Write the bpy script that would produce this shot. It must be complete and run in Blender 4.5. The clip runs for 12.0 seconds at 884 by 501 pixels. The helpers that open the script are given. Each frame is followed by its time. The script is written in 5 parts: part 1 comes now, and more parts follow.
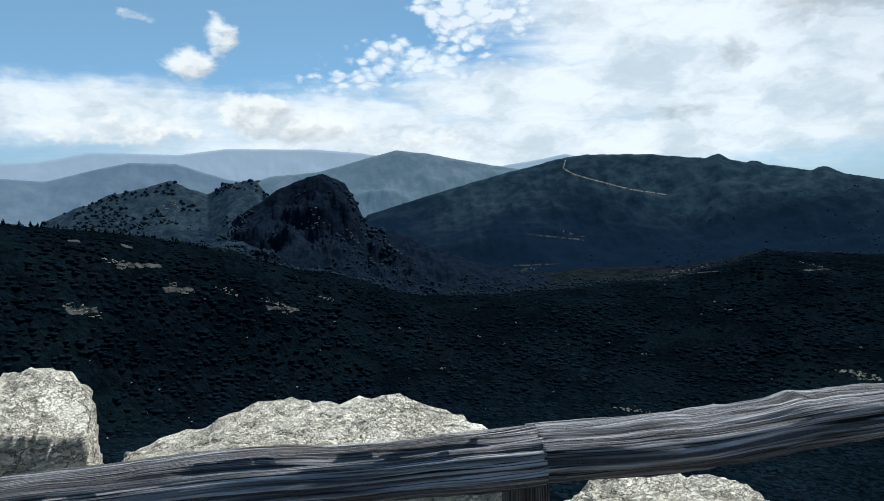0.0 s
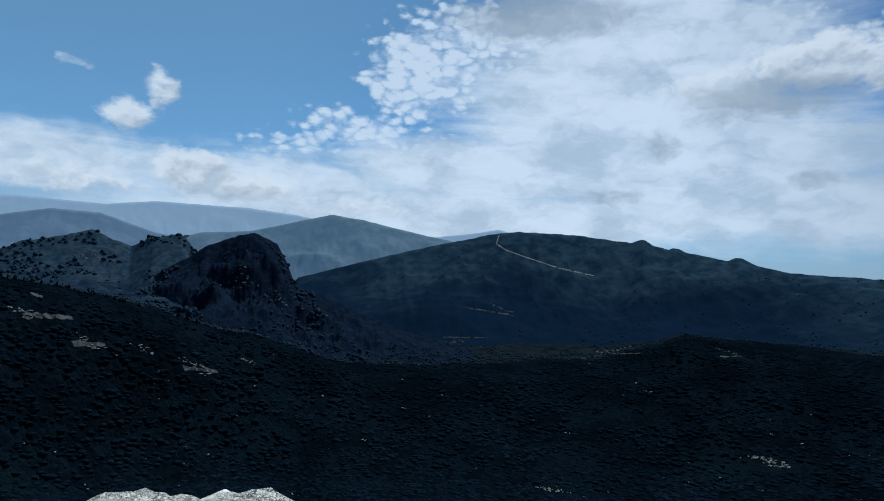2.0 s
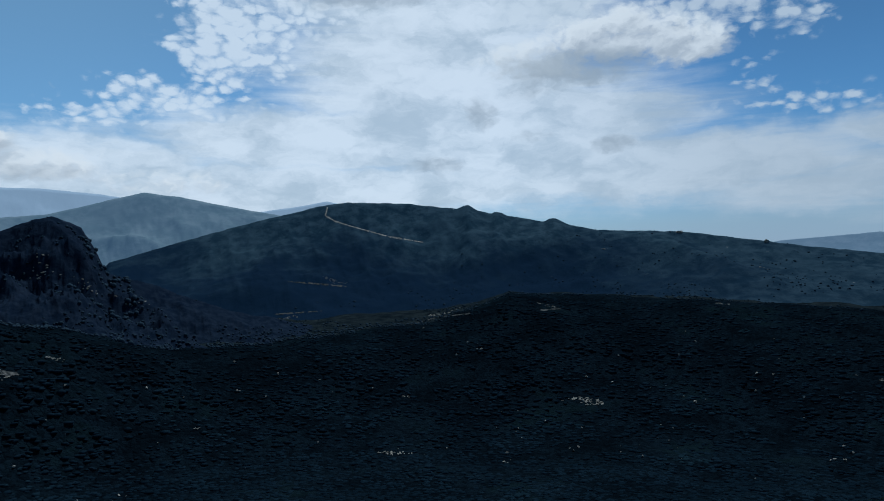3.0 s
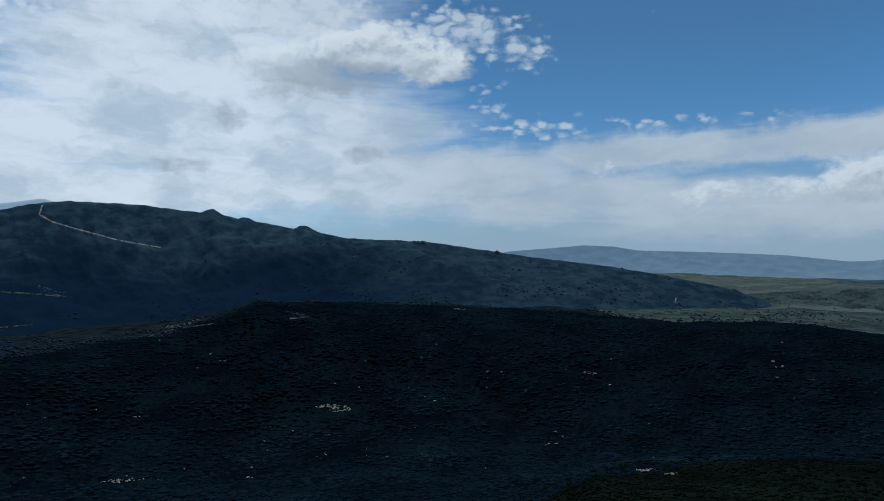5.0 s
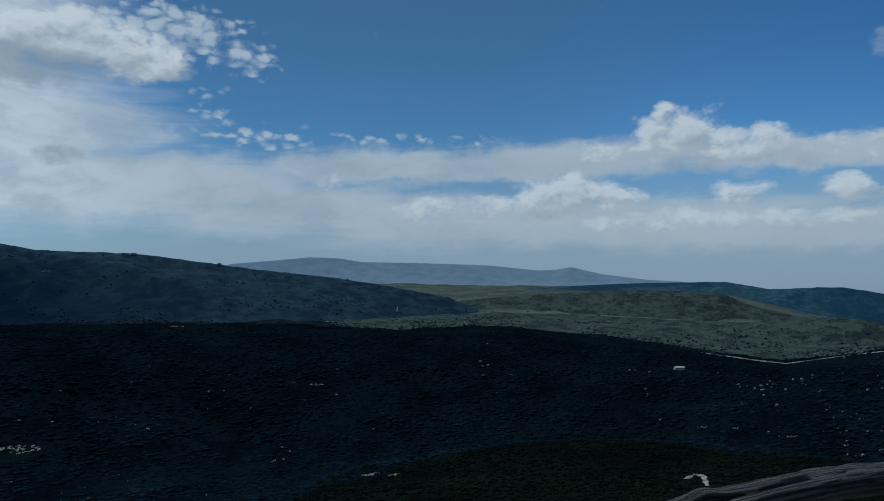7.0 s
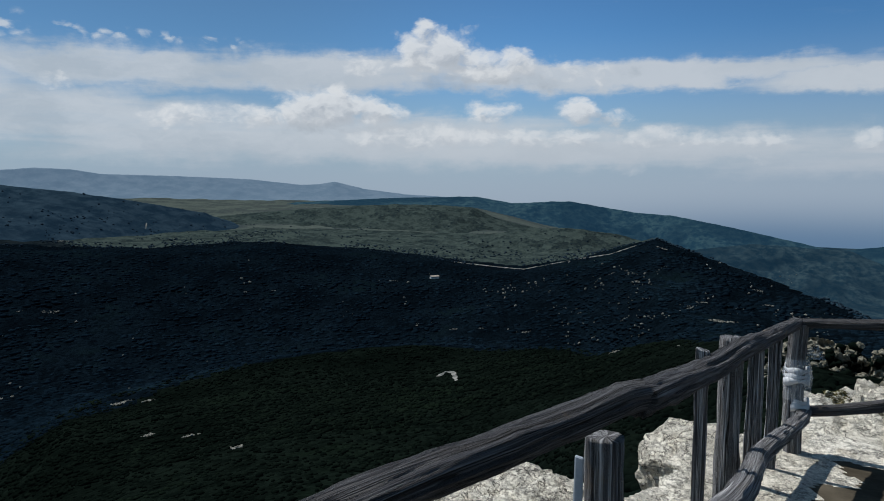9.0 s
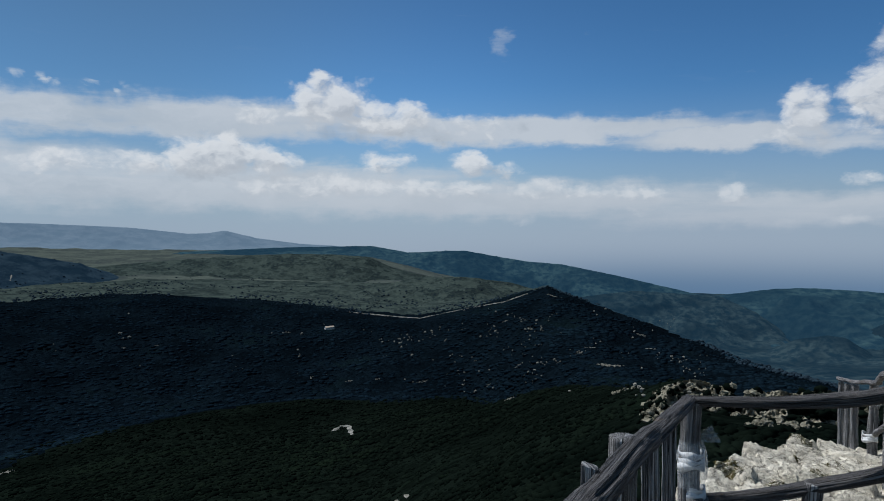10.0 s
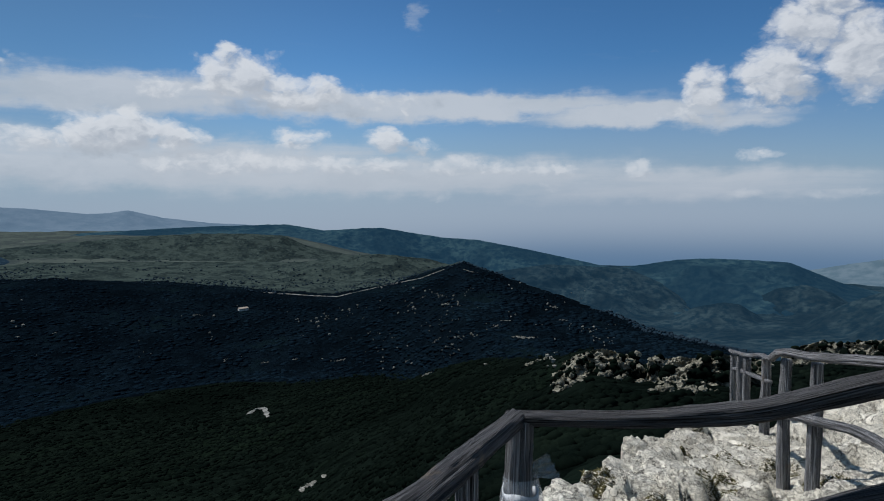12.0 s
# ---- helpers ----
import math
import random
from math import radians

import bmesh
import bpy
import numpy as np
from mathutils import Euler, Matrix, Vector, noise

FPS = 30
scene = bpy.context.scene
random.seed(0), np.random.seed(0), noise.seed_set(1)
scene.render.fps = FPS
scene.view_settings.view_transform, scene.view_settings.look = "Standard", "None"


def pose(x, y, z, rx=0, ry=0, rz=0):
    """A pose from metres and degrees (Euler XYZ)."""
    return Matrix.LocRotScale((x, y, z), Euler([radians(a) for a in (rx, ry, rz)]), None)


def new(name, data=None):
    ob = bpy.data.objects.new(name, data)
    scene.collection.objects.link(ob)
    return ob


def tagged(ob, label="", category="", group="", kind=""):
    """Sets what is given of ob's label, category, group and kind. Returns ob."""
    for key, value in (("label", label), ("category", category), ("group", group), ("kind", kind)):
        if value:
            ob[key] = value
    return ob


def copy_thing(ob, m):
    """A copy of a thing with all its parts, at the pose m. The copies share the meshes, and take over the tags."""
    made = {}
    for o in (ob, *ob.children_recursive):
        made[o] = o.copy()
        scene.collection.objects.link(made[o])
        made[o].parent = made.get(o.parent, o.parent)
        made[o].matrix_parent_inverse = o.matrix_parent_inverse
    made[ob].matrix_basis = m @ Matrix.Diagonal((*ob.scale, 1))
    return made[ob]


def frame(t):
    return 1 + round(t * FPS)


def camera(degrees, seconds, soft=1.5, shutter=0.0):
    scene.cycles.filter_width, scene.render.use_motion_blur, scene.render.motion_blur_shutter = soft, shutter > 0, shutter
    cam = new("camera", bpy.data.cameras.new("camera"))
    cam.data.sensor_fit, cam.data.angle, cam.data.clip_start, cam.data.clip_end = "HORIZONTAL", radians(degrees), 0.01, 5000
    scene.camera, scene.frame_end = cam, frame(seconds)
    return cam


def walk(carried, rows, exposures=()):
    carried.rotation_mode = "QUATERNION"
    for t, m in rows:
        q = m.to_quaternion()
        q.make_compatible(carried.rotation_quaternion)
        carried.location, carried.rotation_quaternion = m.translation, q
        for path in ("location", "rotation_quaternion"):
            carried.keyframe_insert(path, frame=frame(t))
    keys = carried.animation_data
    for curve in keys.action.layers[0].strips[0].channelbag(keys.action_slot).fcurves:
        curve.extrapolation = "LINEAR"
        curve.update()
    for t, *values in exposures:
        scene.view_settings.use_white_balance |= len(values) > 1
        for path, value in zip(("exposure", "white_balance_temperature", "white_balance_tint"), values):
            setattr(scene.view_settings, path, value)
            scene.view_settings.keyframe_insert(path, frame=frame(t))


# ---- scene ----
cam = camera(67.27, 12.0, soft=1.0)


def stand(x, y, z, yaw, pitch, roll):
    """Camera pose: yaw to the right, pitch up, roll to the right, in degrees."""
    return pose(x, y, z, 90 + pitch, 0, -yaw) @ pose(0, 0, 0, 0, 0, -roll)


ROWS = [
    (0.0, -2.100, -0.480, 0.000, -0.00, -3.45, 1.36),
    (0.5, -2.016, -0.390, 0.020, 2.49, 0.96, 0.35),
    (1.0, -1.930, -0.310, 0.040, 2.35, 4.30, 0.49),
    (1.5, -1.860, -0.220, 0.060, 6.20, 1.59, 0.48),
    (2.0, -1.800, -0.130, 0.070, 5.78, 2.55, -2.16),
    (2.5, -1.740, -0.050, 0.080, 12.93, 1.42, 0.31),
    (4.5, -1.500, 0.220, 0.100, 34.74, -0.35, -1.73),
    (5.0, -1.460, 0.280, 0.100, 41.64, 0.39, 0.63),
    (5.5, -1.430, 0.330, 0.100, 49.51, 1.20, -0.47),
    (6.0, -1.400, 0.380, 0.100, 56.40, 1.57, -0.88),
    (6.5, -1.370, 0.430, 0.085, 59.76, 0.70, 0.41),
    (7.0, -1.340, 0.470, 0.060, 64.92, 1.07, 1.08),
    (7.5, -1.280, 0.410, 0.040, 75.19, -2.81, 0.63),
    (9.5, 0.000, 0.000, 0.000, 88.90, -4.72, 0.20),
    (10.0, 0.370, -0.130, 0.080, 93.98, -2.34, 0.10),
    (10.5, 0.650, -0.330, 0.050, 88.89, -2.11, 1.14),
    (11.0, 0.960, -0.640, 0.000, 88.13, -4.00, -1.37),
    (11.5, 1.240, -0.810, -0.010, 91.50, -3.05, -0.98),
    (12.0, 1.830, -1.200, -0.120, 101.12, -4.38, 0.62),
]
EXPOSURES = [(0.0, 0.12, 6100, 5), (0.5, -0.28, 5700, 5), (1.0, -0.36, 5250, 4), (2.5, -0.32, 5400, 4), (4.5, -0.34, 5600, 4), (5.5, -0.4, 5600, 4), (6.5, -0.64, 5500, 2), (7.0, -0.62, 5500, 2),
             (7.5, -0.30, 6300, 6), (9.5, -0.24, 6100, 9), (12.0, -0.28, 6050, 10)]
walk(cam, [(t, stand(*p)) for t, *p in ROWS], EXPOSURES)

# ---- light ----
SUN_AZ, SUN_EL = 40, 58
sun_lamp = bpy.data.lights.new("sun", "SUN")
sun_lamp.energy, sun_lamp.angle, sun_lamp.color = 5.0, radians(0.6), (1.0, 0.96, 0.9)
sun = new("sun", sun_lamp)
sun.matrix_world = pose(0, 0, 0, 90 - SUN_EL, 0, 180 - SUN_AZ)


class Nodes:
    """Short hand for building node trees."""

    def __init__(self, tree):
        self.tree = tree
        tree.nodes.clear()

    def add(self, kind, **values):
        n = self.tree.nodes.new(kind)
        for k, v in values.items():
            if k == "operation":
                n.operation = v
            elif k == "blend":
                n.data_type, n.blend_type = "RGBA", v
        return n

    def plug(self, value, socket):
        if isinstance(value, (int, float)):
            socket.default_value = value
        elif isinstance(value, tuple):
            socket.default_value = value if len(value) == len(socket.default_value) else (*value, 1)
        else:
            self.tree.links.new(value, socket)

    def math(self, op, a, b=0.0, c=0.0, clamp=False):
        n = self.add("ShaderNodeMath", operation=op)
        n.use_clamp = clamp
        for v, s in zip((a, b, c), n.inputs):
            self.plug(v, s)
        return n.outputs[0]

    def vec(self, op, a, b=(0, 0, 0)):
        n = self.add("ShaderNodeVectorMath", operation=op)
        self.plug(a, n.inputs[0])
        self.plug(b, n.inputs[1])
        return n.outputs["Value"] if op == "LENGTH" else n.outputs[0]

    def noise(self, where, scale, detail=6.0, rough=0.55, distort=0.0, kind="FBM"):
        n = self.add("ShaderNodeTexNoise")
        n.noise_type = kind
        n.normalize = True
        self.plug(where, n.inputs["Vector"])
        n.inputs["Scale"].default_value = scale
        n.inputs["Detail"].default_value = detail
        n.inputs["Roughness"].default_value = rough
        n.inputs["Distortion"].default_value = distort
        return n.outputs["Fac"]

    def voronoi(self, where, scale, feature="F1"):
        n = self.add("ShaderNodeTexVoronoi")
        n.feature = feature
        self.plug(where, n.inputs["Vector"])
        n.inputs["Scale"].default_value = scale
        return n.outputs["Distance"]

    def patches(self, where, scale):
        n = self.add("ShaderNodeTexVoronoi")
        self.plug(where, n.inputs["Vector"])
        n.inputs["Scale"].default_value = scale
        c = self.add("ShaderNodeSeparateColor")
        self.plug(n.outputs["Color"], c.inputs[0])
        return c.outputs[0]

    def ramp(self, value, lo, hi, to_lo=0.0, to_hi=1.0, smooth=True):
        n = self.add("ShaderNodeMapRange")
        n.interpolation_type = "SMOOTHSTEP" if smooth else "LINEAR"
        n.clamp = True
        for v, s in zip((value, lo, hi, to_lo, to_hi), n.inputs):
            self.plug(v, s)
        return n.outputs[0]

    def mix(self, fac, a, b, blend="MIX"):
        n = self.add("ShaderNodeMix", blend=blend)
        self.plug(fac, n.inputs["Factor"])
        self.plug(a, n.inputs[6])
        self.plug(b, n.inputs[7])
        return n.outputs[2]

    def xyz(self, x, y, z=0.0):
        n = self.add("ShaderNodeCombineXYZ")
        for v, s in zip((x, y, z), n.inputs):
            self.plug(v, s)
        return n.outputs[0]


def build_sky():
    world = bpy.data.worlds.new("sky")
    scene.world = world
    world.use_nodes = True
    g = Nodes(world.node_tree)
    coords = g.add("ShaderNodeTexCoord")
    way = coords.outputs["Generated"]
    split = g.add("ShaderNodeSeparateXYZ")
    g.plug(way, split.inputs[0])
    x, y, z = split.outputs
    az = g.math("MULTIPLY", g.math("ARCTAN2", x, y), 180 / math.pi)
    el = g.math("MULTIPLY", g.math("ARCSINE", z), 180 / math.pi)
    flat = g.xyz(az, el)
    # clear sky
    sky = g.add("ShaderNodeTexSky")
    sky.sky_type, sky.sun_disc = "NISHITA", False
    sky.sun_elevation, sky.sun_rotation = radians(SUN_EL), radians(SUN_AZ)
    sky.altitude, sky.air_density, sky.dust_density, sky.ozone_density = 1000, 1.0, 0.6, 2.0
    g.plug(g.vec("NORMALIZE", g.xyz(x, y, g.math("MAXIMUM", z, 0.03))), sky.inputs[0])
    clear = g.mix(1.0, sky.outputs[0], (0.053, 0.085, 0.108), "MULTIPLY")
    clear = g.mix(g.ramp(el, 7, 22, 0.0, 0.3), clear, (0.02, 0.05, 0.09))
    clear = g.mix(g.math("MULTIPLY", g.ramp(az, 25, 50), g.ramp(az, 100, 66, 0.0, 0.45)), clear, (0.10, 0.185, 0.27))
    clear = g.mix(g.ramp(az, 38, -12, 0.0, 0.42), clear, (0.36, 0.56, 0.68))
    turned = g.math("ADD", g.math("MULTIPLY", x, 0.71), g.math("MULTIPLY", y, 0.71))
    # unseen sky behind the lookout, dimmed to weaken the fill on shaded sides
    clear = g.mix(g.ramp(turned, 0.05, -0.8, 0.0, 0.6), clear, (0.03, 0.05, 0.085))
    clear = g.mix(g.ramp(az, 80, 120, 0.0, 0.35), clear, (0.035, 0.135, 0.32))
    # soft haze towards the horizon
    haze = g.math("MULTIPLY", g.ramp(el, -3.0, 12.0, 1.0, 0.0), g.ramp(turned, -0.6, 0.3, 0.15, 1.0))
    clear = g.mix(g.math("MULTIPLY", haze, 0.8), clear, (0.43, 0.49, 0.57))

    warp = g.vec("SUBTRACT", g.xyz(g.noise(g.vec("MULTIPLY", flat, (0.22, 0.4, 1)), 1.0, 7, 0.6), g.noise(g.vec("MULTIPLY", flat, (0.22, 0.4, 3)), 1.3, 7, 0.6), 0.5), (0.5, 0.5, 0.5))
    bent = g.vec("ADD", flat, g.vec("MULTIPLY", warp, (6.0, 2.6, 0)))

    def heap(spots, where):
        """Union of soft ovals (azimuth, elevation, half width, half height, weight)."""
        total = None
        for a, e, w, h, k in spots:
            d = g.vec("LENGTH", g.vec("MULTIPLY", g.vec("SUBTRACT", where, (a, e, 0)), (1 / w, 1 / h, 0)))
            v = g.ramp(d, 1.5, 0.3, 0.0, k)
            total = v if total is None else g.math("MAXIMUM", total, v)
        return total

    # thin high veil with soft streaks
    veil = heap(VEIL, bent)
    streaks = g.noise(g.vec("MULTIPLY", flat, (0.10, 0.9, 2)), 1.0, 6, 0.6, 0.5)
    veil = g.math("ADD", veil, g.math("MULTIPLY", g.math("SUBTRACT", streaks, 0.5), 0.7))
    veil = g.ramp(veil, 0.08, 0.86)
    veil_tone = g.noise(g.vec("MULTIPLY", bent, (0.14, 0.32, 1)), 1.0, 6, 0.6)
    veil_col = g.mix(g.ramp(veil_tone, 0.32, 0.62), (0.60, 0.66, 0.71), (0.90, 0.92, 0.94))
    veil_col = g.mix(g.ramp(az, 22, 50, 0.0, 0.6), veil_col, (0.45, 0.50, 0.55))
    veil_col = g.mix(g.ramp(az, 60, 85, 0.0, 0.55), veil_col, (0.66, 0.68, 0.70))
    col = g.mix(g.math("MULTIPLY", veil, 0.92), clear, veil_col)
    # small dappled puffs along the rim of the veil
    speck = g.vec("MULTIPLY", g.vec("ADD", flat, g.vec("MULTIPLY", warp, (2.2, 1.6, 0))), (0.85, 1.45, 1))
    puff = g.math("ADD", g.ramp(g.voronoi(speck, 1.0), 0.85, 0.0), g.math("MULTIPLY", g.math("SUBTRACT", g.noise(speck, 1.7, 5, 0.6), 0.5), 1.1))
    puff = g.math("ADD", puff, g.math("MULTIPLY", g.math("SUBTRACT", heap(DAPPLES, bent), 0.66), 1.3))
    puff = g.math("MULTIPLY", g.ramp(puff, -0.05, 0.95), g.ramp(heap(DAPPLES, flat), 0.02, 0.3))
    col = g.mix(g.math("MULTIPLY", puff, 0.85), col, g.mix(g.ramp(az, 10, 45, 0.0, 0.6), (0.86, 0.89, 0.92), (0.52, 0.58, 0.64)))
    # heaped clouds: billowed outlines, bright where they face up to the sun and grey beneath

    def billow(where):
        p = g.vec("MULTIPLY", where, (0.42, 0.6, 1))
        rounds = g.math("ADD", g.math("MULTIPLY", g.voronoi(p, 1.0), -0.50), g.math("MULTIPLY", g.voronoi(p, 2.3), -0.32))
        rounds = g.math("ADD", rounds, g.math("MULTIPLY", g.voronoi(p, 5.3), -0.18))
        return g.math("ADD", g.math("ADD", rounds, 0.42), g.math("MULTIPLY", g.math("SUBTRACT", g.noise(p, 1.6, 7, 0.62), 0.5), 0.9))

    plump = g.vec("ADD", flat, g.vec("MULTIPLY", warp, (3.0, 1.5, 0)))

    def mass(where):
        return g.math("ADD", heap(HEAPS, where), g.math("MULTIPLY", billow(where), 0.8))

    body = mass(plump)
    mask = g.ramp(body, 0.22, 0.84)
    above = mass(g.vec("ADD", plump, (-0.45, 0.75, 0)))
    light = g.ramp(g.math("SUBTRACT", body, above), -0.30, 0.34)
    light = g.math("ADD", g.math("MULTIPLY", light, 0.75), g.ramp(body, 1.3, 0.5, 0.0, 0.3), clamp=True)
    heap_col = g.mix(light, (0.46, 0.49, 0.53), (0.93, 0.92, 0.90))
    heap_col = g.mix(g.ramp(az, 40, 75, 0.0, 0.14), heap_col, (0.44, 0.48, 0.53))
    col = g.mix(g.math("MULTIPLY", mask, g.ramp(el, -1, 6, 0.5, 0.92)), col, heap_col)
    # dark-bellied clouds
    grey = g.ramp(g.math("ADD", heap(GREYS, plump), g.math("MULTIPLY", billow(plump), 0.8)), 0.15, 1.1)
    col = g.mix(g.math("MULTIPLY", grey, 0.75), col, (0.38, 0.43, 0.48))
    # horizon haze in front of all
    low = g.ramp(el, -6.0, 4.5, 0.95, 0.0)
    col = g.mix(low, col, g.mix(g.math("MULTIPLY", g.ramp(az, 82, 112), g.ramp(el, -1.0, -5.5)), (0.38, 0.44, 0.52), (0.13, 0.22, 0.345)))
    back = g.add("ShaderNodeBackground")
    g.plug(col, back.inputs[0])
    back.inputs[1].default_value = 1.0
    out = g.add("ShaderNodeOutputWorld")
    g.plug(back.outputs[0], out.inputs[0])


VEIL = [(20, 15, 14, 7, 1), (12, 9.5, 18, 3.2, 1), (26, 10, 18, 6, 1), (22, 20, 16, 4, 0.95), (-8, 7, 12, 3.2, 0.9), (-28, 8, 14, 2.6, 0.9), (8, 5.4, 34, 2.8, 0.95), (38, 6.5, 18, 3.2, 1),
        (60, 8.2, 14, 1.7, 0.85), (55, 4.5, 18, 2.4, 0.8), (76, 8.4, 14, 1.7, 0.9), (100, 7.8, 20, 1.25, 0.95), (117, 6.8, 9, 1.1, 0.9), (75, 3.0, 26, 2.2, 0.85), (98, 2.0, 24, 1.8, 0.8),
        (120, 1.0, 18, 1.6, 0.65), (99.3, 15.2, 0.8, 1.4, 0.36), (124, 6.2, 6, 1.0, 0.7)]
DAPPLES = [(3, 17, 5, 5, 1), (-2, 12.6, 6, 1.8, 0.9), (-7, 11.0, 5, 1.2, 0.75), (7, 20.5, 7, 3, 0.9), (30, 20.2, 6, 2.2, 0.9), (43, 18.4, 6, 2.4, 0.95), (48.6, 16.8, 3.2, 1.6, 0.8), (50, 10.7, 7, 1.0, 0.72),
           (62, 10.2, 8, 0.8, 0.56), (46, 13, 2, 2, 0.5)]
HEAPS = [(-20, 12.0, 2.2, 1.5, 0.9), (-17.9, 14.2, 1.5, 1.8, 0.85), (-23.7, 15.3, 1.6, 0.5, 0.5), (-15.2, 8.4, 3.4, 1.8, 1.0), (-11, 7.0, 6, 1.4, 0.8), (-26, 6.6, 9, 1.6, 0.65), (-3, 6.0, 7, 1.3, 0.65),
         (40.5, 16.0, 4.2, 2.2, 1.0), (35.5, 17.2, 7, 2.3, 0.95), (29, 15.6, 6, 2.0, 0.75)]
# the band of cloud over the plateau, and the heads and low rows beneath it
HEAPS += [(84.6, 10.0, 3.8, 2.2, 1.0), (83.6, 11.9, 1.3, 1.1, 0.85), (89, 8.9, 5, 1.7, 0.9), (79, 9, 4, 1.2, 0.55), (96, 8.2, 4, 1.2, 0.55), (75.2, 5.4, 4.9, 2.0, 1.0), (76.2, 6.8, 1.3, 1.0, 0.85),
          (79.5, 5.1, 3, 1.3, 0.85), (70, 4.8, 4, 1.2, 0.7), (64.5, 4.7, 5, 1.1, 0.65), (55.4, 7, 1.8, 1, 0.5), (89.2, 5.0, 2.6, 1.3, 0.8), (96.6, 5.2, 1.9, 1.3, 0.9), (98.5, 4.5, 3, 1, 0.55),
          (82, 3.2, 8, 1.3, 0.75), (93, 2.9, 8, 1.2, 0.72), (104, 2.7, 7, 1.0, 0.68), (111, 2.4, 3, 0.8, 0.62), (117.6, 2.3, 1.5, 0.9, 0.8), (126.4, 3.2, 2.6, 0.7, 0.72),
          (125.6, 0.3, 2, 0.7, 0.6), (132, 0.2, 3.4, 0.6, 0.6), (109.6, 0.9, 2, 0.7, 0.5), (101, 0.1, 1.8, 0.6, 0.5)]
# the tall group at the end of the band
HEAPS += [(122.5, 8.6, 1.9, 1.9, 0.95), (127.6, 9.2, 3, 2.4, 1), (129.5, 12.2, 3, 2.3, 0.95), (133.5, 10, 3.4, 3.6, 1), (131, 14, 3, 2, 0.8), (122, 6.4, 4, 0.9, 0.55), (127, 7, 4, 1, 0.65)]
GREYS = [(13.8, 22.0, 9, 2.0, 1.1), (32.2, 15.0, 8, 1.7, 1.0), (24, 11.6, 2.0, 1.4, 0.85), (20, 7.4, 3.0, 1.0, 0.75), (35, 8.5, 2.8, 0.9, 0.75), (29.4, 13.7, 4, 1.2, 0.7), (-13, 6.4, 5, 0.9, 0.6), (28, 9.6, 2, 0.7, 0.6),
         (92, 7.5, 4, 0.8, 0.6), (85.6, 7.6, 3, 0.7, 0.65), (75.4, 3.9, 5, 0.7, 0.65), (100.6, 8.0, 1.4, 0.6, 0.6), (122.6, 6.1, 3.4, 0.7, 0.5), (98.6, 4.3, 1.8, 0.7, 0.5), (130, 7.8, 3, 0.8, 0.5)]
build_sky()


# ---- materials ----
def material(name):
    m = bpy.data.materials.new(name)
    m.use_nodes = True
    g = Nodes(m.node_tree)
    bsdf = g.add("ShaderNodeBsdfPrincipled")
    out = g.add("ShaderNodeOutputMaterial")
    g.plug(bsdf.outputs[0], out.inputs[0])
    g.place = g.add("ShaderNodeTexCoord").outputs["Object"]
    g.bsdf = bsdf
    bsdf.inputs["Specular IOR Level"].default_value = 0.25
    return m, g


def bump(g, height, strength, distance):
    n = g.add("ShaderNodeBump")
    n.inputs["Strength"].default_value = strength
    n.inputs["Distance"].default_value = distance
    g.plug(height, n.inputs["Height"])
    g.plug(n.outputs[0], g.bsdf.inputs["Normal"])


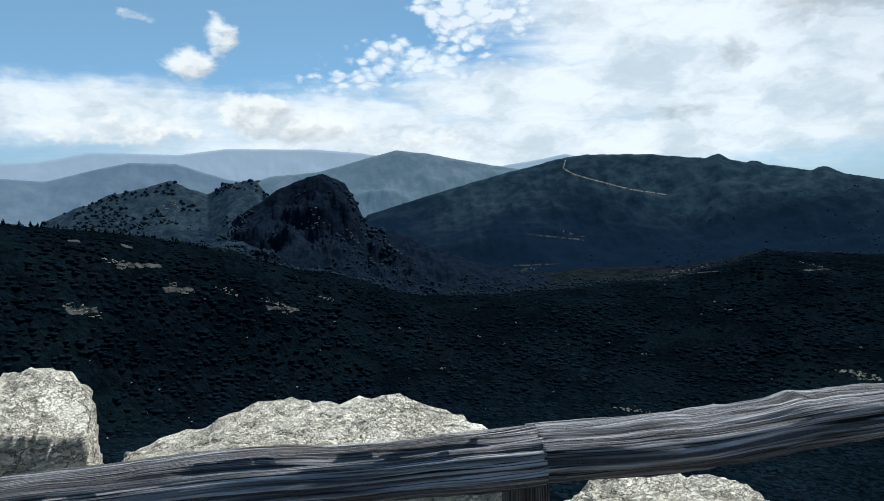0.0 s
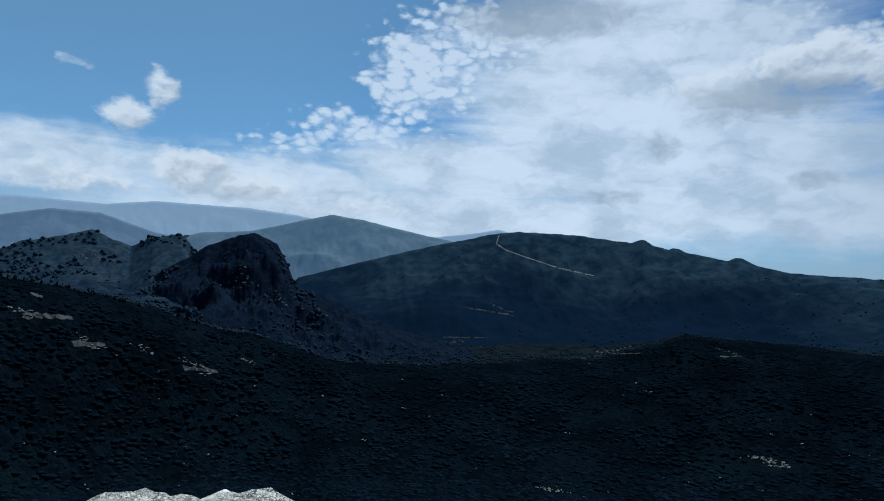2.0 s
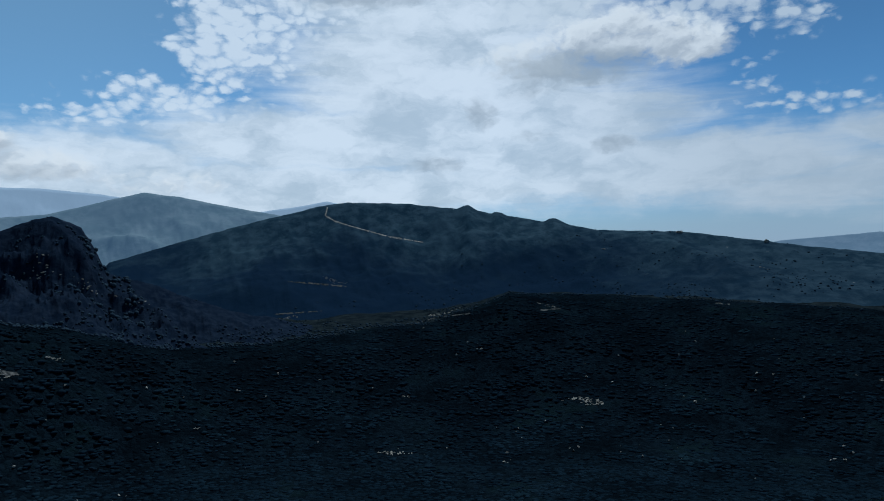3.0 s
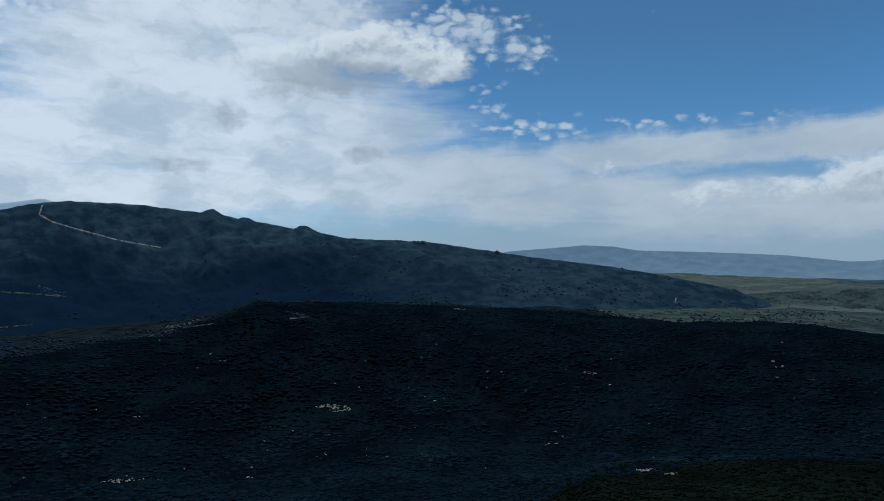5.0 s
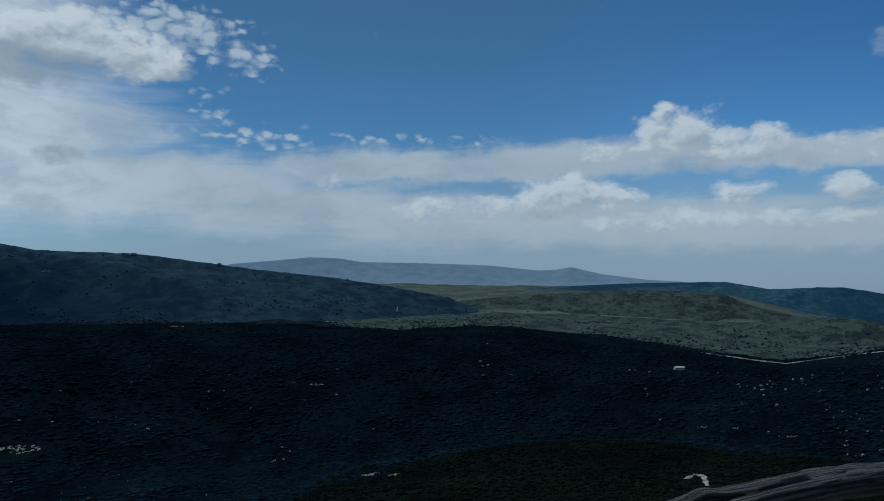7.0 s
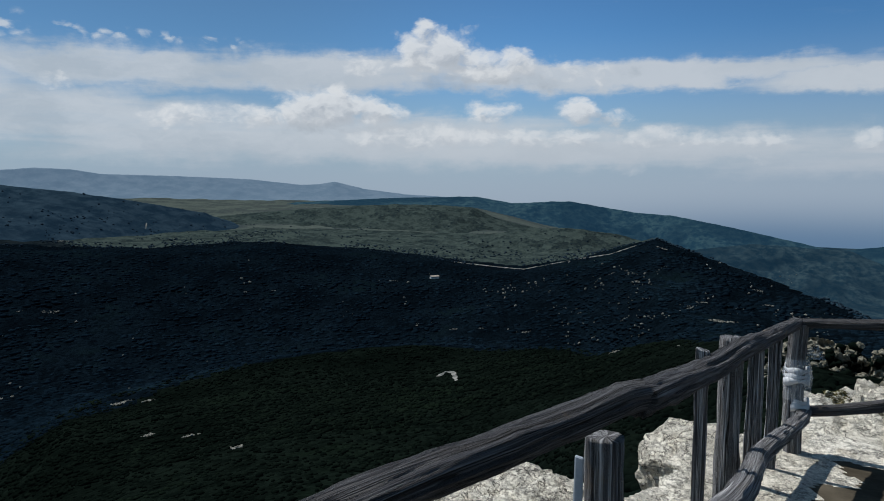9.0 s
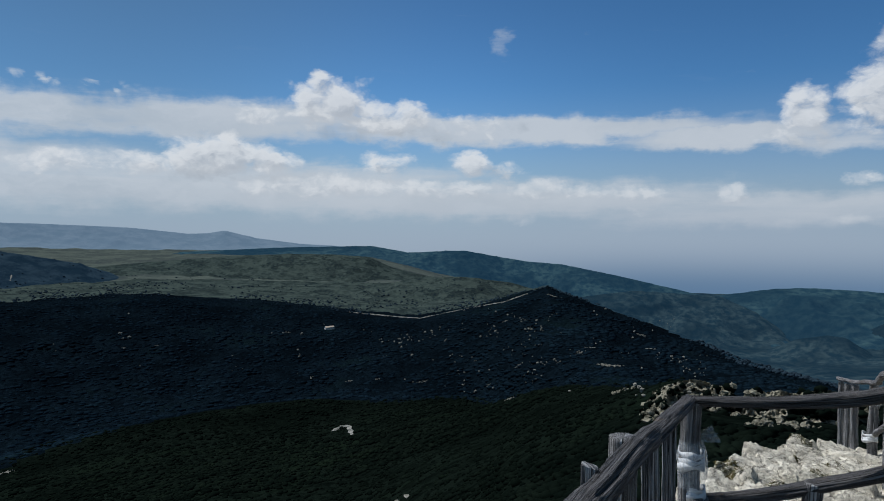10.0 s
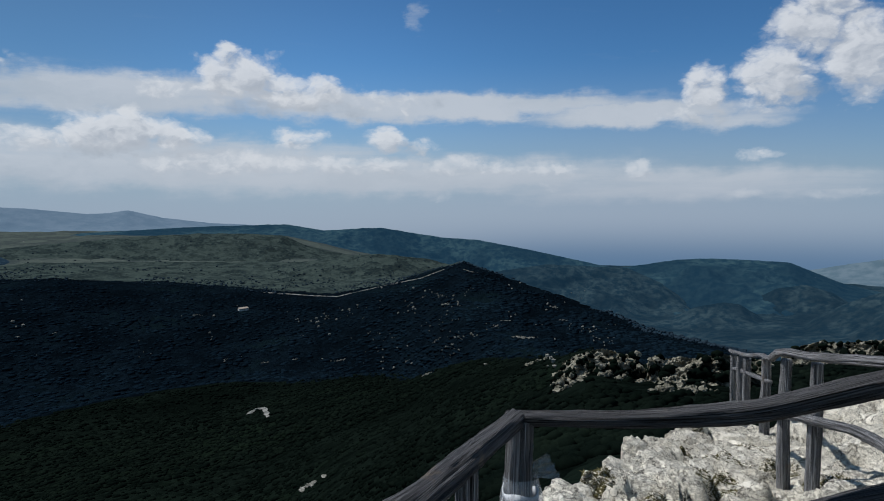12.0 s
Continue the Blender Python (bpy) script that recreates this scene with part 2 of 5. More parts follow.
def land_material(name, dark, mid, pale, size, rocky, air=None, grain=0.5, fields=0.0, foot_shade=None, soft=0.0, crowns=0.0):
    """Scrub, grass and rock mottled at two scales; air: haze painted as an even glow (colour, strength)."""
    m, g = material(name)
    big = g.noise(g.place, 1 / (size * 7), 6, 0.6)
    small = g.noise(g.place, 1 / size, 7, 0.65)
    col = g.mix(g.ramp(small, 0.38, 0.64), dark, mid)
    col = g.mix(g.ramp(big, 0.52, 0.72, 0.0, 0.7), col, tuple(0.5 * a + 0.5 * b for a, b in zip(dark, mid)))
    if fields:
        bent = g.vec("ADD", g.vec("MULTIPLY", g.place, (1, 1, 0)), g.vec("MULTIPLY", g.xyz(small, big, 0.0), (size * 5, size * 5, 0)))
        plot = g.patches(bent, 1 / fields)
        col = g.mix(g.ramp(plot, 0.35, 0.75, 0.0, 0.5), col, tuple(1.3 * b for b in mid))
        col = g.mix(g.ramp(plot, 0.30, 0.1, 0.0, 0.4), col, tuple(0.6 * a for a in dark))
        wood = g.ramp(g.noise(g.place, 1 / (fields * 0.8), 6, 0.65), 0.53, 0.60)
        col = g.mix(g.math("MULTIPLY", wood, 0.45), col, tuple(0.6 * a for a in dark))
    # broad dark patches: cloud shadow painted into the far slopes' colour
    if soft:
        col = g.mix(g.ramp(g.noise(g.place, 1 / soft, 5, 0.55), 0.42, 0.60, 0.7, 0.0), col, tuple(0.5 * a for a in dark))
    # cloud shade on the lower slopes, painted as near-black blue below a height
    if foot_shade:
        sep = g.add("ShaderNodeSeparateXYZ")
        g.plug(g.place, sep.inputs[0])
        line = g.math("ADD", sep.outputs[2], g.math("MULTIPLY", g.math("SUBTRACT", big, 0.5), foot_shade[1] * 5))
        covered = g.ramp(line, foot_shade[0] + foot_shade[1], foot_shade[0] - foot_shade[1], 0.0, 0.95)
        if len(foot_shade) > 2:
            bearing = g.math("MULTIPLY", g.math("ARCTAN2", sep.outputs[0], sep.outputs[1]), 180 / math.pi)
            covered = g.math("MULTIPLY", covered, g.ramp(bearing, foot_shade[2], foot_shade[3], 1.0, 0.25))
        col = g.mix(covered, col, (0.0025, 0.0056, 0.013))
    stone = g.math("MULTIPLY", g.ramp(g.noise(g.place, 1 / (size * 0.6), 8, 0.7), 0.66 - rocky, 0.74 - rocky), g.ramp(big, 0.42, 0.62))
    col = g.mix(stone, col, pale)
    if crowns:
        # a closed canopy: domed crowns of uneven size and tone
        shift = g.vec("MULTIPLY", g.vec("SUBTRACT", g.xyz(g.noise(g.place, 0.16, 3), g.noise(g.place, 0.19, 3), 0.5), (0.5, 0.5, 0.5)), (crowns * 1.6, crowns * 1.6, 0))
        spot = g.vec("MULTIPLY", g.vec("ADD", g.place, shift), (1, 1, 0.4))
        dome = g.ramp(g.voronoi(spot, 1 / crowns), 0.72, 0.05)
        twig = g.ramp(g.voronoi(spot, 2.7 / crowns), 0.72, 0.05)
        col = g.mix(g.ramp(g.patches(spot, 1 / crowns), 0.1, 0.9, 0.0, 0.7), col, tuple(1.9 * v for v in mid))
        slow = g.noise(g.place, 0.0085, 6, 0.62)
        col = g.mix(g.ramp(slow, 0.38, 0.56, 0.6, 0), col, tuple(0.6 * v for v in dark))
        col = g.mix(g.ramp(slow, 0.54, 0.70, 0, 0.6), col, (1.9 * mid[0], 2.1 * mid[1], 1.6 * mid[2]))
        high = g.math("ADD", dome, g.math("MULTIPLY", twig, 0.35))
    g.plug(col, g.bsdf.inputs["Base Color"])
    g.bsdf.inputs["Roughness"].default_value = 0.95
    g.bsdf.inputs["Specular IOR Level"].default_value = 0.0
    if crowns:
        bump(g, high, 0.7, crowns * 0.4)
    else:
        bump(g, small, grain, size * 0.4)
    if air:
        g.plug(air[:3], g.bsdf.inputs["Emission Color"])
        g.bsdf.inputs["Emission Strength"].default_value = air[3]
    return m


def stone_material():
    m, g = material("limestone")
    w = g.noise(g.place, 1.4, 7, 0.6)
    f = g.noise(g.place, 13, 9, 0.75)
    grit = g.noise(g.place, 70, 5, 0.75)
    col = g.mix(g.ramp(w, 0.35, 0.68), (0.64, 0.59, 0.485), (0.80, 0.745, 0.63))
    col = g.mix(g.ramp(f, 0.30, 0.46, 0.4, 0), col, (0.27, 0.25, 0.21))
    col = g.mix(g.ramp(f, 0.58, 0.72, 0, 0.35), col, (0.76, 0.72, 0.62))
    lichen = g.math("MULTIPLY", g.ramp(g.noise(g.place, 4.5, 6, 0.7), 0.56, 0.68), g.ramp(w, 0.46, 0.6))
    col = g.mix(g.math("MULTIPLY", lichen, 0.5), col, (0.30, 0.22, 0.12))
    # cracks: long joints, and a close crackle of the weathered skin
    bend = g.vec("MULTIPLY", g.vec("SUBTRACT", g.xyz(g.noise(g.place, 5, 5, 0.7), g.noise(g.place, 6.1, 5, 0.7), g.noise(g.place, 7.3, 5, 0.7)), (0.5, 0.5, 0.5)), (0.34, 0.34, 0.20))
    warped = g.vec("MULTIPLY", g.vec("ADD", g.place, bend), (1, 1.3, 2.4))
    coarse = g.ramp(g.voronoi(warped, 1.9, "DISTANCE_TO_EDGE"), 0.0, 0.026)
    coarse = g.math("MAXIMUM", coarse, g.ramp(g.noise(g.place, 2.3, 3), 0.42, 0.52))
    close = g.ramp(g.voronoi(warped, 5.2, "DISTANCE_TO_EDGE"), 0.0, 0.04)
    coarse = g.math("MULTIPLY", coarse, g.math("MAXIMUM", close, g.ramp(g.noise(g.place, 3.1, 3), 0.46, 0.56)))

    def crackle(scale, width):
        n = g.noise(g.vec("MULTIPLY", g.place, (1, 1, 2.1)), scale, 6, 0.68, 0.25)
        return g.ramp(g.math("ABSOLUTE", g.math("SUBTRACT", n, 0.5)), 0.0, width)

    skin = g.math("MULTIPLY", crackle(8, 0.020), crackle(19, 0.026))
    skin = g.math("MAXIMUM", skin, g.ramp(g.noise(g.place, 1.7, 4), 0.52, 0.66))
    crack = g.math("MULTIPLY", coarse, g.math("ADD", 0.5, g.math("MULTIPLY", skin, 0.5)))
    col = g.mix(g.math("MULTIPLY", g.math("SUBTRACT", 1.0, crack), 0.92), col, (0.04, 0.036, 0.031))
    pits = g.math("MULTIPLY", g.ramp(grit, 0.55, 0.63), g.ramp(g.noise(g.place, 6, 4), 0.40, 0.58))
    col = g.mix(g.math("MULTIPLY", pits, 0.65), col, (0.10, 0.093, 0.08))
    g.plug(col, g.bsdf.inputs["Base Color"])
    g.bsdf.inputs["Roughness"].default_value = 0.9
    strata = g.noise(g.vec("MULTIPLY", g.place, (3, 3, 13)), 1.0, 4, 0.5, 0.6)
    lumps = g.noise(g.place, 7, 7, 0.62, 0.4)
    high = g.math("ADD", g.math("ADD", strata, g.math("MULTIPLY", lumps, 0.9)), g.math("SUBTRACT", g.math("MULTIPLY", crack, 0.4), g.math("MULTIPLY", pits, 0.12)))
    bump(g, high, 1.0, 0.04)
    return m


def wood_material(name="weathered_wood", tint=(1, 1, 1)):
    """Silver-grey weathered timber; its grain runs along the stored UV map's second axis."""
    m, g = material(name)
    uv = g.add("ShaderNodeUVMap").outputs[0]
    grain = g.noise(g.vec("MULTIPLY", uv, (64, 2.2, 1)), 1.0, 5, 0.6, 0.25)
    streak = g.noise(g.vec("MULTIPLY", uv, (27, 1.2, 1)), 1.0, 5, 0.6, 0.4)
    blot = g.noise(g.place, 5.0, 5, 0.6)
    a = tuple(p * q for p, q in zip((0.055, 0.054, 0.056), tint))
    b = tuple(p * q for p, q in zip((0.44, 0.435, 0.44), tint))
    col = g.mix(g.ramp(grain, 0.36, 0.64), a, b)
    col = g.mix(g.ramp(streak, 0.52, 0.66, 0, 0.55), col, (0.06, 0.057, 0.056))

    def split(across, along, width, shift):
        n = g.noise(g.vec("ADD", g.vec("MULTIPLY", uv, (across, along, 1)), (shift, 0, shift)), 1.0, 4, 0.5, 0.2)
        return g.ramp(g.math("ABSOLUTE", g.math("SUBTRACT", n, 0.5)), width * 0.35, width)

    check = g.math("MULTIPLY", split(15, 0.22, 0.012, 3.1), split(27, 0.5, 0.014, 7.7))
    col = g.mix(g.math("SUBTRACT", 1.0, check), col, (0.008, 0.007, 0.006))
    bark = g.noise(g.vec("MULTIPLY", uv, (9, 0.9, 1)), 1.0, 6, 0.65, 0.4)
    col = g.mix(g.ramp(bark, 0.50, 0.60, 0, 0.62), col, (0.075, 0.073, 0.080))
    col = g.mix(g.ramp(blot, 0.60, 0.72, 0, 0.4), col, (0.26, 0.19, 0.12))
    g.plug(col, g.bsdf.inputs["Base Color"])
    g.bsdf.inputs["Roughness"].default_value = 0.85
    bump(g, g.math("ADD", g.math("SUBTRACT", g.math("MULTIPLY", grain, 0.35), g.ramp(streak, 0.48, 0.62, 0, 0.35)), g.math("MULTIPLY", check, 0.8)), 1.0, 0.014)
    return m


def plain_material(name, a, b, scale, rough=0.8, trans=0.0, drift=None):
    m, g = material(name)
    n = g.noise(g.place, scale, 6, 0.6)
    col = g.mix(g.ramp(n, 0.35, 0.65), a, b)
    if drift:
        slow = g.noise(g.place, drift, 6, 0.62)
        col = g.mix(g.ramp(slow, 0.40, 0.60, 0.65, 0), col, tuple(0.6 * v for v in a))
        col = g.mix(g.ramp(slow, 0.56, 0.72, 0, 0.5), col, (1.5 * b[0], 1.6 * b[1], 1.3 * b[2]))
    g.plug(col, g.bsdf.inputs["Base Color"])
    g.bsdf.inputs["Roughness"].default_value = rough
    g.bsdf.inputs["Specular IOR Level"].default_value = 0.0 if rough > 0.85 else 0.3
    g.bsdf.inputs["Transmission Weight"].default_value = trans
    bump(g, n, 0.4, 0.2 / scale)
    return m


# Forest ground far below real albedo: cloud and canopy shade put into its colour.
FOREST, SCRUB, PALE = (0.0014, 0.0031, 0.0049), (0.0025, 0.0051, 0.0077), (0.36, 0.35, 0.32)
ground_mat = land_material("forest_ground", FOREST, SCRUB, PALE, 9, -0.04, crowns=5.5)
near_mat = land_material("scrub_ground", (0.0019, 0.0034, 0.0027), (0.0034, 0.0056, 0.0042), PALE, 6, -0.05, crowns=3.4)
# Meadow colours are greyed and blued, with haze mixed into them.
plateau_mat = land_material("meadow_ground", (0.016, 0.025, 0.027), (0.043, 0.057, 0.049), PALE, 10, 0.0, fields=30)
# Plain, vale, hill and ridges glow evenly: haze painted as emission.
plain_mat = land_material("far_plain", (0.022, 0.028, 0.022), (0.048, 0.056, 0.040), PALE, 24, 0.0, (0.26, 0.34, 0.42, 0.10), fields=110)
# Valley scrub is coloured dark for the shadow at the ridge's foot.
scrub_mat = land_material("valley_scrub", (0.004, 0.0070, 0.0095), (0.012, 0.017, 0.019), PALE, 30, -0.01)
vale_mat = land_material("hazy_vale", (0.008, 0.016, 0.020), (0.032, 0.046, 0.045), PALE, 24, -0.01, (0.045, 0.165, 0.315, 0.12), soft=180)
hill_mat = land_material("hill_scrub", (0.010, 0.018, 0.026), (0.031, 0.044, 0.051), PALE, 16, -0.05, (0.08, 0.19, 0.36, 0.05), foot_shade=(-40, 40))
# Peak rock is coloured navy: distance haze put into the base colour.
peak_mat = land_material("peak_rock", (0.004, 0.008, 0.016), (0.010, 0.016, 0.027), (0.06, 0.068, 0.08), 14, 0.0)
ridge_mat = land_material("ridge_scrub", (0.010, 0.020, 0.027), (0.028, 0.046, 0.057), PALE, 42, -0.01, (0.06, 0.175, 0.36, 0.045), foot_shade=(-10, 85, 30, 54), grain=0.4)
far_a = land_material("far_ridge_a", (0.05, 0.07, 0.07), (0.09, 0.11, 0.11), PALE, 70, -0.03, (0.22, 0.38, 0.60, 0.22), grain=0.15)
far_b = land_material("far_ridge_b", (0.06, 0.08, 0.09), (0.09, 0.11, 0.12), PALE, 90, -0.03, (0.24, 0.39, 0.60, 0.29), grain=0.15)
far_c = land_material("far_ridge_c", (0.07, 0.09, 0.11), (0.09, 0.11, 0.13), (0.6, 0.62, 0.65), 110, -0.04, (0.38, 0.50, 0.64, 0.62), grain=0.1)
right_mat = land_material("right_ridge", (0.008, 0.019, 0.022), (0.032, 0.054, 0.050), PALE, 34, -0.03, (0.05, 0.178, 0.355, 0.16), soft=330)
stone_mat = stone_material()
cliff_mat = land_material("cliff_stone", (0.085, 0.08, 0.058), (0.28, 0.26, 0.205), (0.42, 0.39, 0.32), 1.6, 0.05)
crag_mat = land_material("crag_stone", (0.10, 0.097, 0.08), (0.30, 0.285, 0.25), (0.46, 0.44, 0.40), 1.6, 0.05)
wood_mat = wood_material()
# darker copy of the wood: shade on the rails' sides put into the tint
shaded_bark_mat = wood_material("shaded_weathered_wood", (0.36, 0.355, 0.36))
# lighter copy of the silver wood, its tint raised for sunlit rail tops
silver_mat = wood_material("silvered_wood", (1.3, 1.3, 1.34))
# Foliage colours hold the shade too; the valley canopy is blued for haze.
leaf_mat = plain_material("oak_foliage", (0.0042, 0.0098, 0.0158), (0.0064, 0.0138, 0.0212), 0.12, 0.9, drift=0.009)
# lighter, bluer leaf copy: haze over the farther trees painted into the colour
hazed_leaf_mat = plain_material("hazed_foliage", (0.015, 0.026, 0.037), (0.023, 0.037, 0.050), 0.1, 0.9)
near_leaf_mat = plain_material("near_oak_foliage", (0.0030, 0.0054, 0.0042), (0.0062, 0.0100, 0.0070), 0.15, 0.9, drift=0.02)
pine_mat = plain_material("pine_foliage", (0.006, 0.009, 0.007), (0.014, 0.019, 0.013), 0.3, 0.9)
moss_mat = plain_material("dry_grass", (0.045, 0.042, 0.018), (0.15, 0.128, 0.062), 18, 0.95)
tape_mat = plain_material("white_ribbon", (0.50, 0.51, 0.53), (0.70, 0.70, 0.70), 20, 0.5)
wall_mat = plain_material("whitewash", (0.62, 0.60, 0.56), (0.75, 0.73, 0.69), 0.8)
roof_mat = plain_material("roof_tile", (0.32, 0.25, 0.19), (0.44, 0.36, 0.29), 1.5)
dark_mat = plain_material("dark_opening", (0.02, 0.02, 0.02), (0.03, 0.03, 0.03), 1)
track_mat = plain_material("pale_track", (0.045, 0.048, 0.04), (0.22, 0.21, 0.185), 0.11)
clear_mat = plain_material("stony_grass", (0.010, 0.013, 0.014), (0.085, 0.085, 0.08), 0.11, 0.95)
bag_mat = plain_material("clear_plastic", (0.62, 0.66, 0.70), (0.80, 0.82, 0.84), 30, 0.25)
bag_mat.node_tree.nodes["Principled BSDF"].inputs["Alpha"].default_value = 0.24
dark_floor_mat = plain_material("unseen_dark_floor", (0.045, 0.038, 0.028), (0.10, 0.085, 0.062), 2.2, 0.95)
iron_mat = plain_material("galvanised_strip", (0.30, 0.33, 0.37), (0.42, 0.45, 0.5), 12, 0.45)


# ---- shapes ----
def lattice(seed):
    r = np.random.RandomState(seed)
    return r.rand(64, 64, 64).astype(np.float32)


LATTICE = lattice(3)


def vnoise(p):
    """Smooth value noise of an array of places, 0 to 1."""
    i = np.floor(p).astype(np.int64)
    f = p - i
    f = f * f * f * (f * (f * 6 - 15) + 10)
    out = 0
    for dx in (0, 1):
        for dy in (0, 1):
            for dz in (0, 1):
                w = (f[:, 0] if dx else 1 - f[:, 0]) * (f[:, 1] if dy else 1 - f[:, 1]) * (f[:, 2] if dz else 1 - f[:, 2])
                out = out + w * LATTICE[(i[:, 0] + dx) % 64, (i[:, 1] + dy) % 64, (i[:, 2] + dz) % 64]
    return out


def fbm(p, octaves=5, gain=0.5, ridged=False):
    total, amp, norm = 0, 1.0, 0.0
    for k in range(octaves):
        v = vnoise(p * 2.03 ** k + 17.3 * k)
        total = total + amp * ((1 - np.abs(2 * v - 1)) if ridged else v)
        norm += amp
        amp *= gain
    return total / norm


TWIST = np.array([[0.36, 0.48, -0.80], [-0.80, 0.60, 0.0], [0.48, 0.64, 0.60]])


def gnoise(p):
    """Gradient noise of an array of places, about -1 to 1."""
    i = np.floor(p).astype(np.int64)
    f = p - i
    w = f * f * f * (f * (f * 6 - 15) + 10)
    out = 0
    for dx in (0, 1):
        for dy in (0, 1):
            for dz in (0, 1):
                a, b, c = (i[:, 0] + dx) % 64, (i[:, 1] + dy) % 64, (i[:, 2] + dz) % 64
                dot = ((LATTICE[a, b, c] * 2 - 1) * (f[:, 0] - dx) + (LATTICE[b, c, a] * 2 - 1) * (f[:, 1] - dy) + (LATTICE[c, a, b] * 2 - 1) * (f[:, 2] - dz))
                out = out + dot * (w[:, 0] if dx else 1 - w[:, 0]) * (w[:, 1] if dy else 1 - w[:, 1]) * (w[:, 2] if dz else 1 - w[:, 2])
    return out * 1.6


def craggy(p, octaves=4, gain=0.5):
    """Turned octaves of gradient noise: uneven rock relief with no lattice to be seen."""
    total, amp = 0, 1.0
    for k in range(octaves):
        p = p @ TWIST * (2.07 if k else 1.0) + 5.3
        total = total + amp * gnoise(p)
        amp *= gain
    return total


def cracks(p, width):
    """1 in the narrow bottoms of a web of cracks, 0 between them."""
    return np.exp(-(craggy(p, 3, 0.45) / width) ** 2)


def mesh_object(name, verts, faces, mat, parent=None, smooth=True):
    me = bpy.data.meshes.new(name)
    verts = np.asarray(verts, dtype=np.float32)
    faces = np.asarray(faces, dtype=np.int32)
    n, k = faces.shape
    me.vertices.add(len(verts))
    me.vertices.foreach_set("co", verts.ravel())
    me.loops.add(n * k)
    me.loops.foreach_set("vertex_index", faces.ravel())
    me.polygons.add(n)
    me.polygons.foreach_set("loop_start", np.arange(n, dtype=np.int32) * k)
    me.polygons.foreach_set("use_smooth", np.full(n, smooth))
    me.update(calc_edges=True)
    me.materials.append(mat)
    ob = new(name, me)
    if parent:
        ob.parent = parent
    return ob


def grid_faces(rows, cols, wrap=False):
    i, j = np.meshgrid(np.arange(rows - 1), np.arange(cols if wrap else cols - 1), indexing="ij")
    jn = (j + 1) % cols
    return np.stack([i * cols + j, i * cols + jn, (i + 1) * cols + jn, (i + 1) * cols + j], -1).reshape(-1, 4)


def part(name, bm, mat, parent, label=""):
    me = bpy.data.meshes.new(name)
    bm.to_mesh(me)
    bm.free()
    me.materials.append(mat)
    ob = new(name, me)
    ob.parent = parent
    return tagged(ob, label)


def polar(az, r, z):
    a = np.radians(az)
    return np.stack([r * np.sin(a), r * np.cos(a), z], -1)


def curve(knots, az, col):
    k = np.array(knots)
    return np.interp(az, k[:, 0], k[:, col])


# ---- land ----
# lines of the relief, outwards from the summit, fitted to the camera's view: (azimuth, distance, height angle)
SUMMIT = [(-180, 9, -35), (60, 9, -42), (95, 11, -30), (112, 14, -22), (125, 15, -19.5), (150, 14, -18), (180, 9, -35)]
FOOT = [(-180, 70, -38), (85, 70, -38), (100, 65, -24), (115, 60, -18.5), (150, 60, -16), (180, 70, -38)]
NEAR = [(-180, 360, -28), (-35, 380, -27), (20, 400, -26.5), (42, 430, -24), (54.5, 520, -18), (63, 600, -16.4), (70, 650, -15.4), (80, 680, -14.8), (88, 650, -14.7), (98, 480, -15.0),
        (104, 330, -13.9), (109, 240, -13.2), (114, 170, -12.4), (117.6, 165, -13.4), (121, 160, -13.0), (125, 170, -12.9), (131, 180, -11.6), (135, 200, -10.5), (150, 220, -9), (180, 360, -28)]
DALE = [(-180, 800, -18), (-35, 640, -17), (-10, 800, -17), (40, 950, -16), (56, 980, -15.8), (66, 1000, -16), (96, 900, -16.8), (106, 600, -18.5), (120, 450, -18), (150, 450, -14), (180, 800, -18)]
BROW = [(-180, 1200, -6), (-60, 1000, 0.5), (-34, 1000, -0.34), (-26, 1020, -1.2), (-17, 1080, -3.4), (-9, 1120, -5.4), (-2, 1200, -7.4), (8, 1300, -7.2), (20, 1500, -5.9), (26, 1600, -3.6), (33, 1700, -4.0),
        (51, 1750, -4.8), (60, 1800, -5.6), (71, 1800, -5.65), (78, 1750, -6.5), (87, 1650, -7.8), (92, 1600, -8.3), (97, 1550, -7.3), (103, 1500, -5.5), (108.5, 1350, -7.5), (113, 1200, -9.1),
        (120, 950, -11.2), (128, 800, -12.8), (150, 800, -12), (180, 1200, -6)]
VALE = [(-180, 2300, -4), (-34, 2200, -4.0), (0, 2100, -4.6), (25, 2100, -3.9), (45, 2200, -3.9), (60, 2300, -4.3), (72, 2300, -4.4), (85, 2300, -5.0), (95, 2300, -5.5), (104, 2200, -8.6), (112, 2100, -10.6),
        (122, 2000, -10.9), (135, 2000, -9.8), (150, 2000, -9), (180, 2300, -4)]
FAR = [(-180, 3300, -2.5), (-34, 3300, -2.0), (10, 3300, -2.2), (45, 3300, -2.2), (60, 3300, -2.5), (72, 3300, -2.6), (82, 3300, -2.7), (88, 3300, -3.0), (94, 3300, -4.5), (105, 3300, -7.0), (120, 3300, -7.2), (150, 3300, -7), (180, 3300, -2.5)]
RIM = [(-180, 4950, -2), (0, 4950, -1.5), (60, 4950, -1.4), (85, 4950, -2.4), (97, 4950, -3.6), (106, 4950, -5.6), (150, 4950, -5.8), (180, 4950, -2)]
LINES = (SUMMIT, FOOT, NEAR, DALE, BROW, VALE, FAR, RIM)


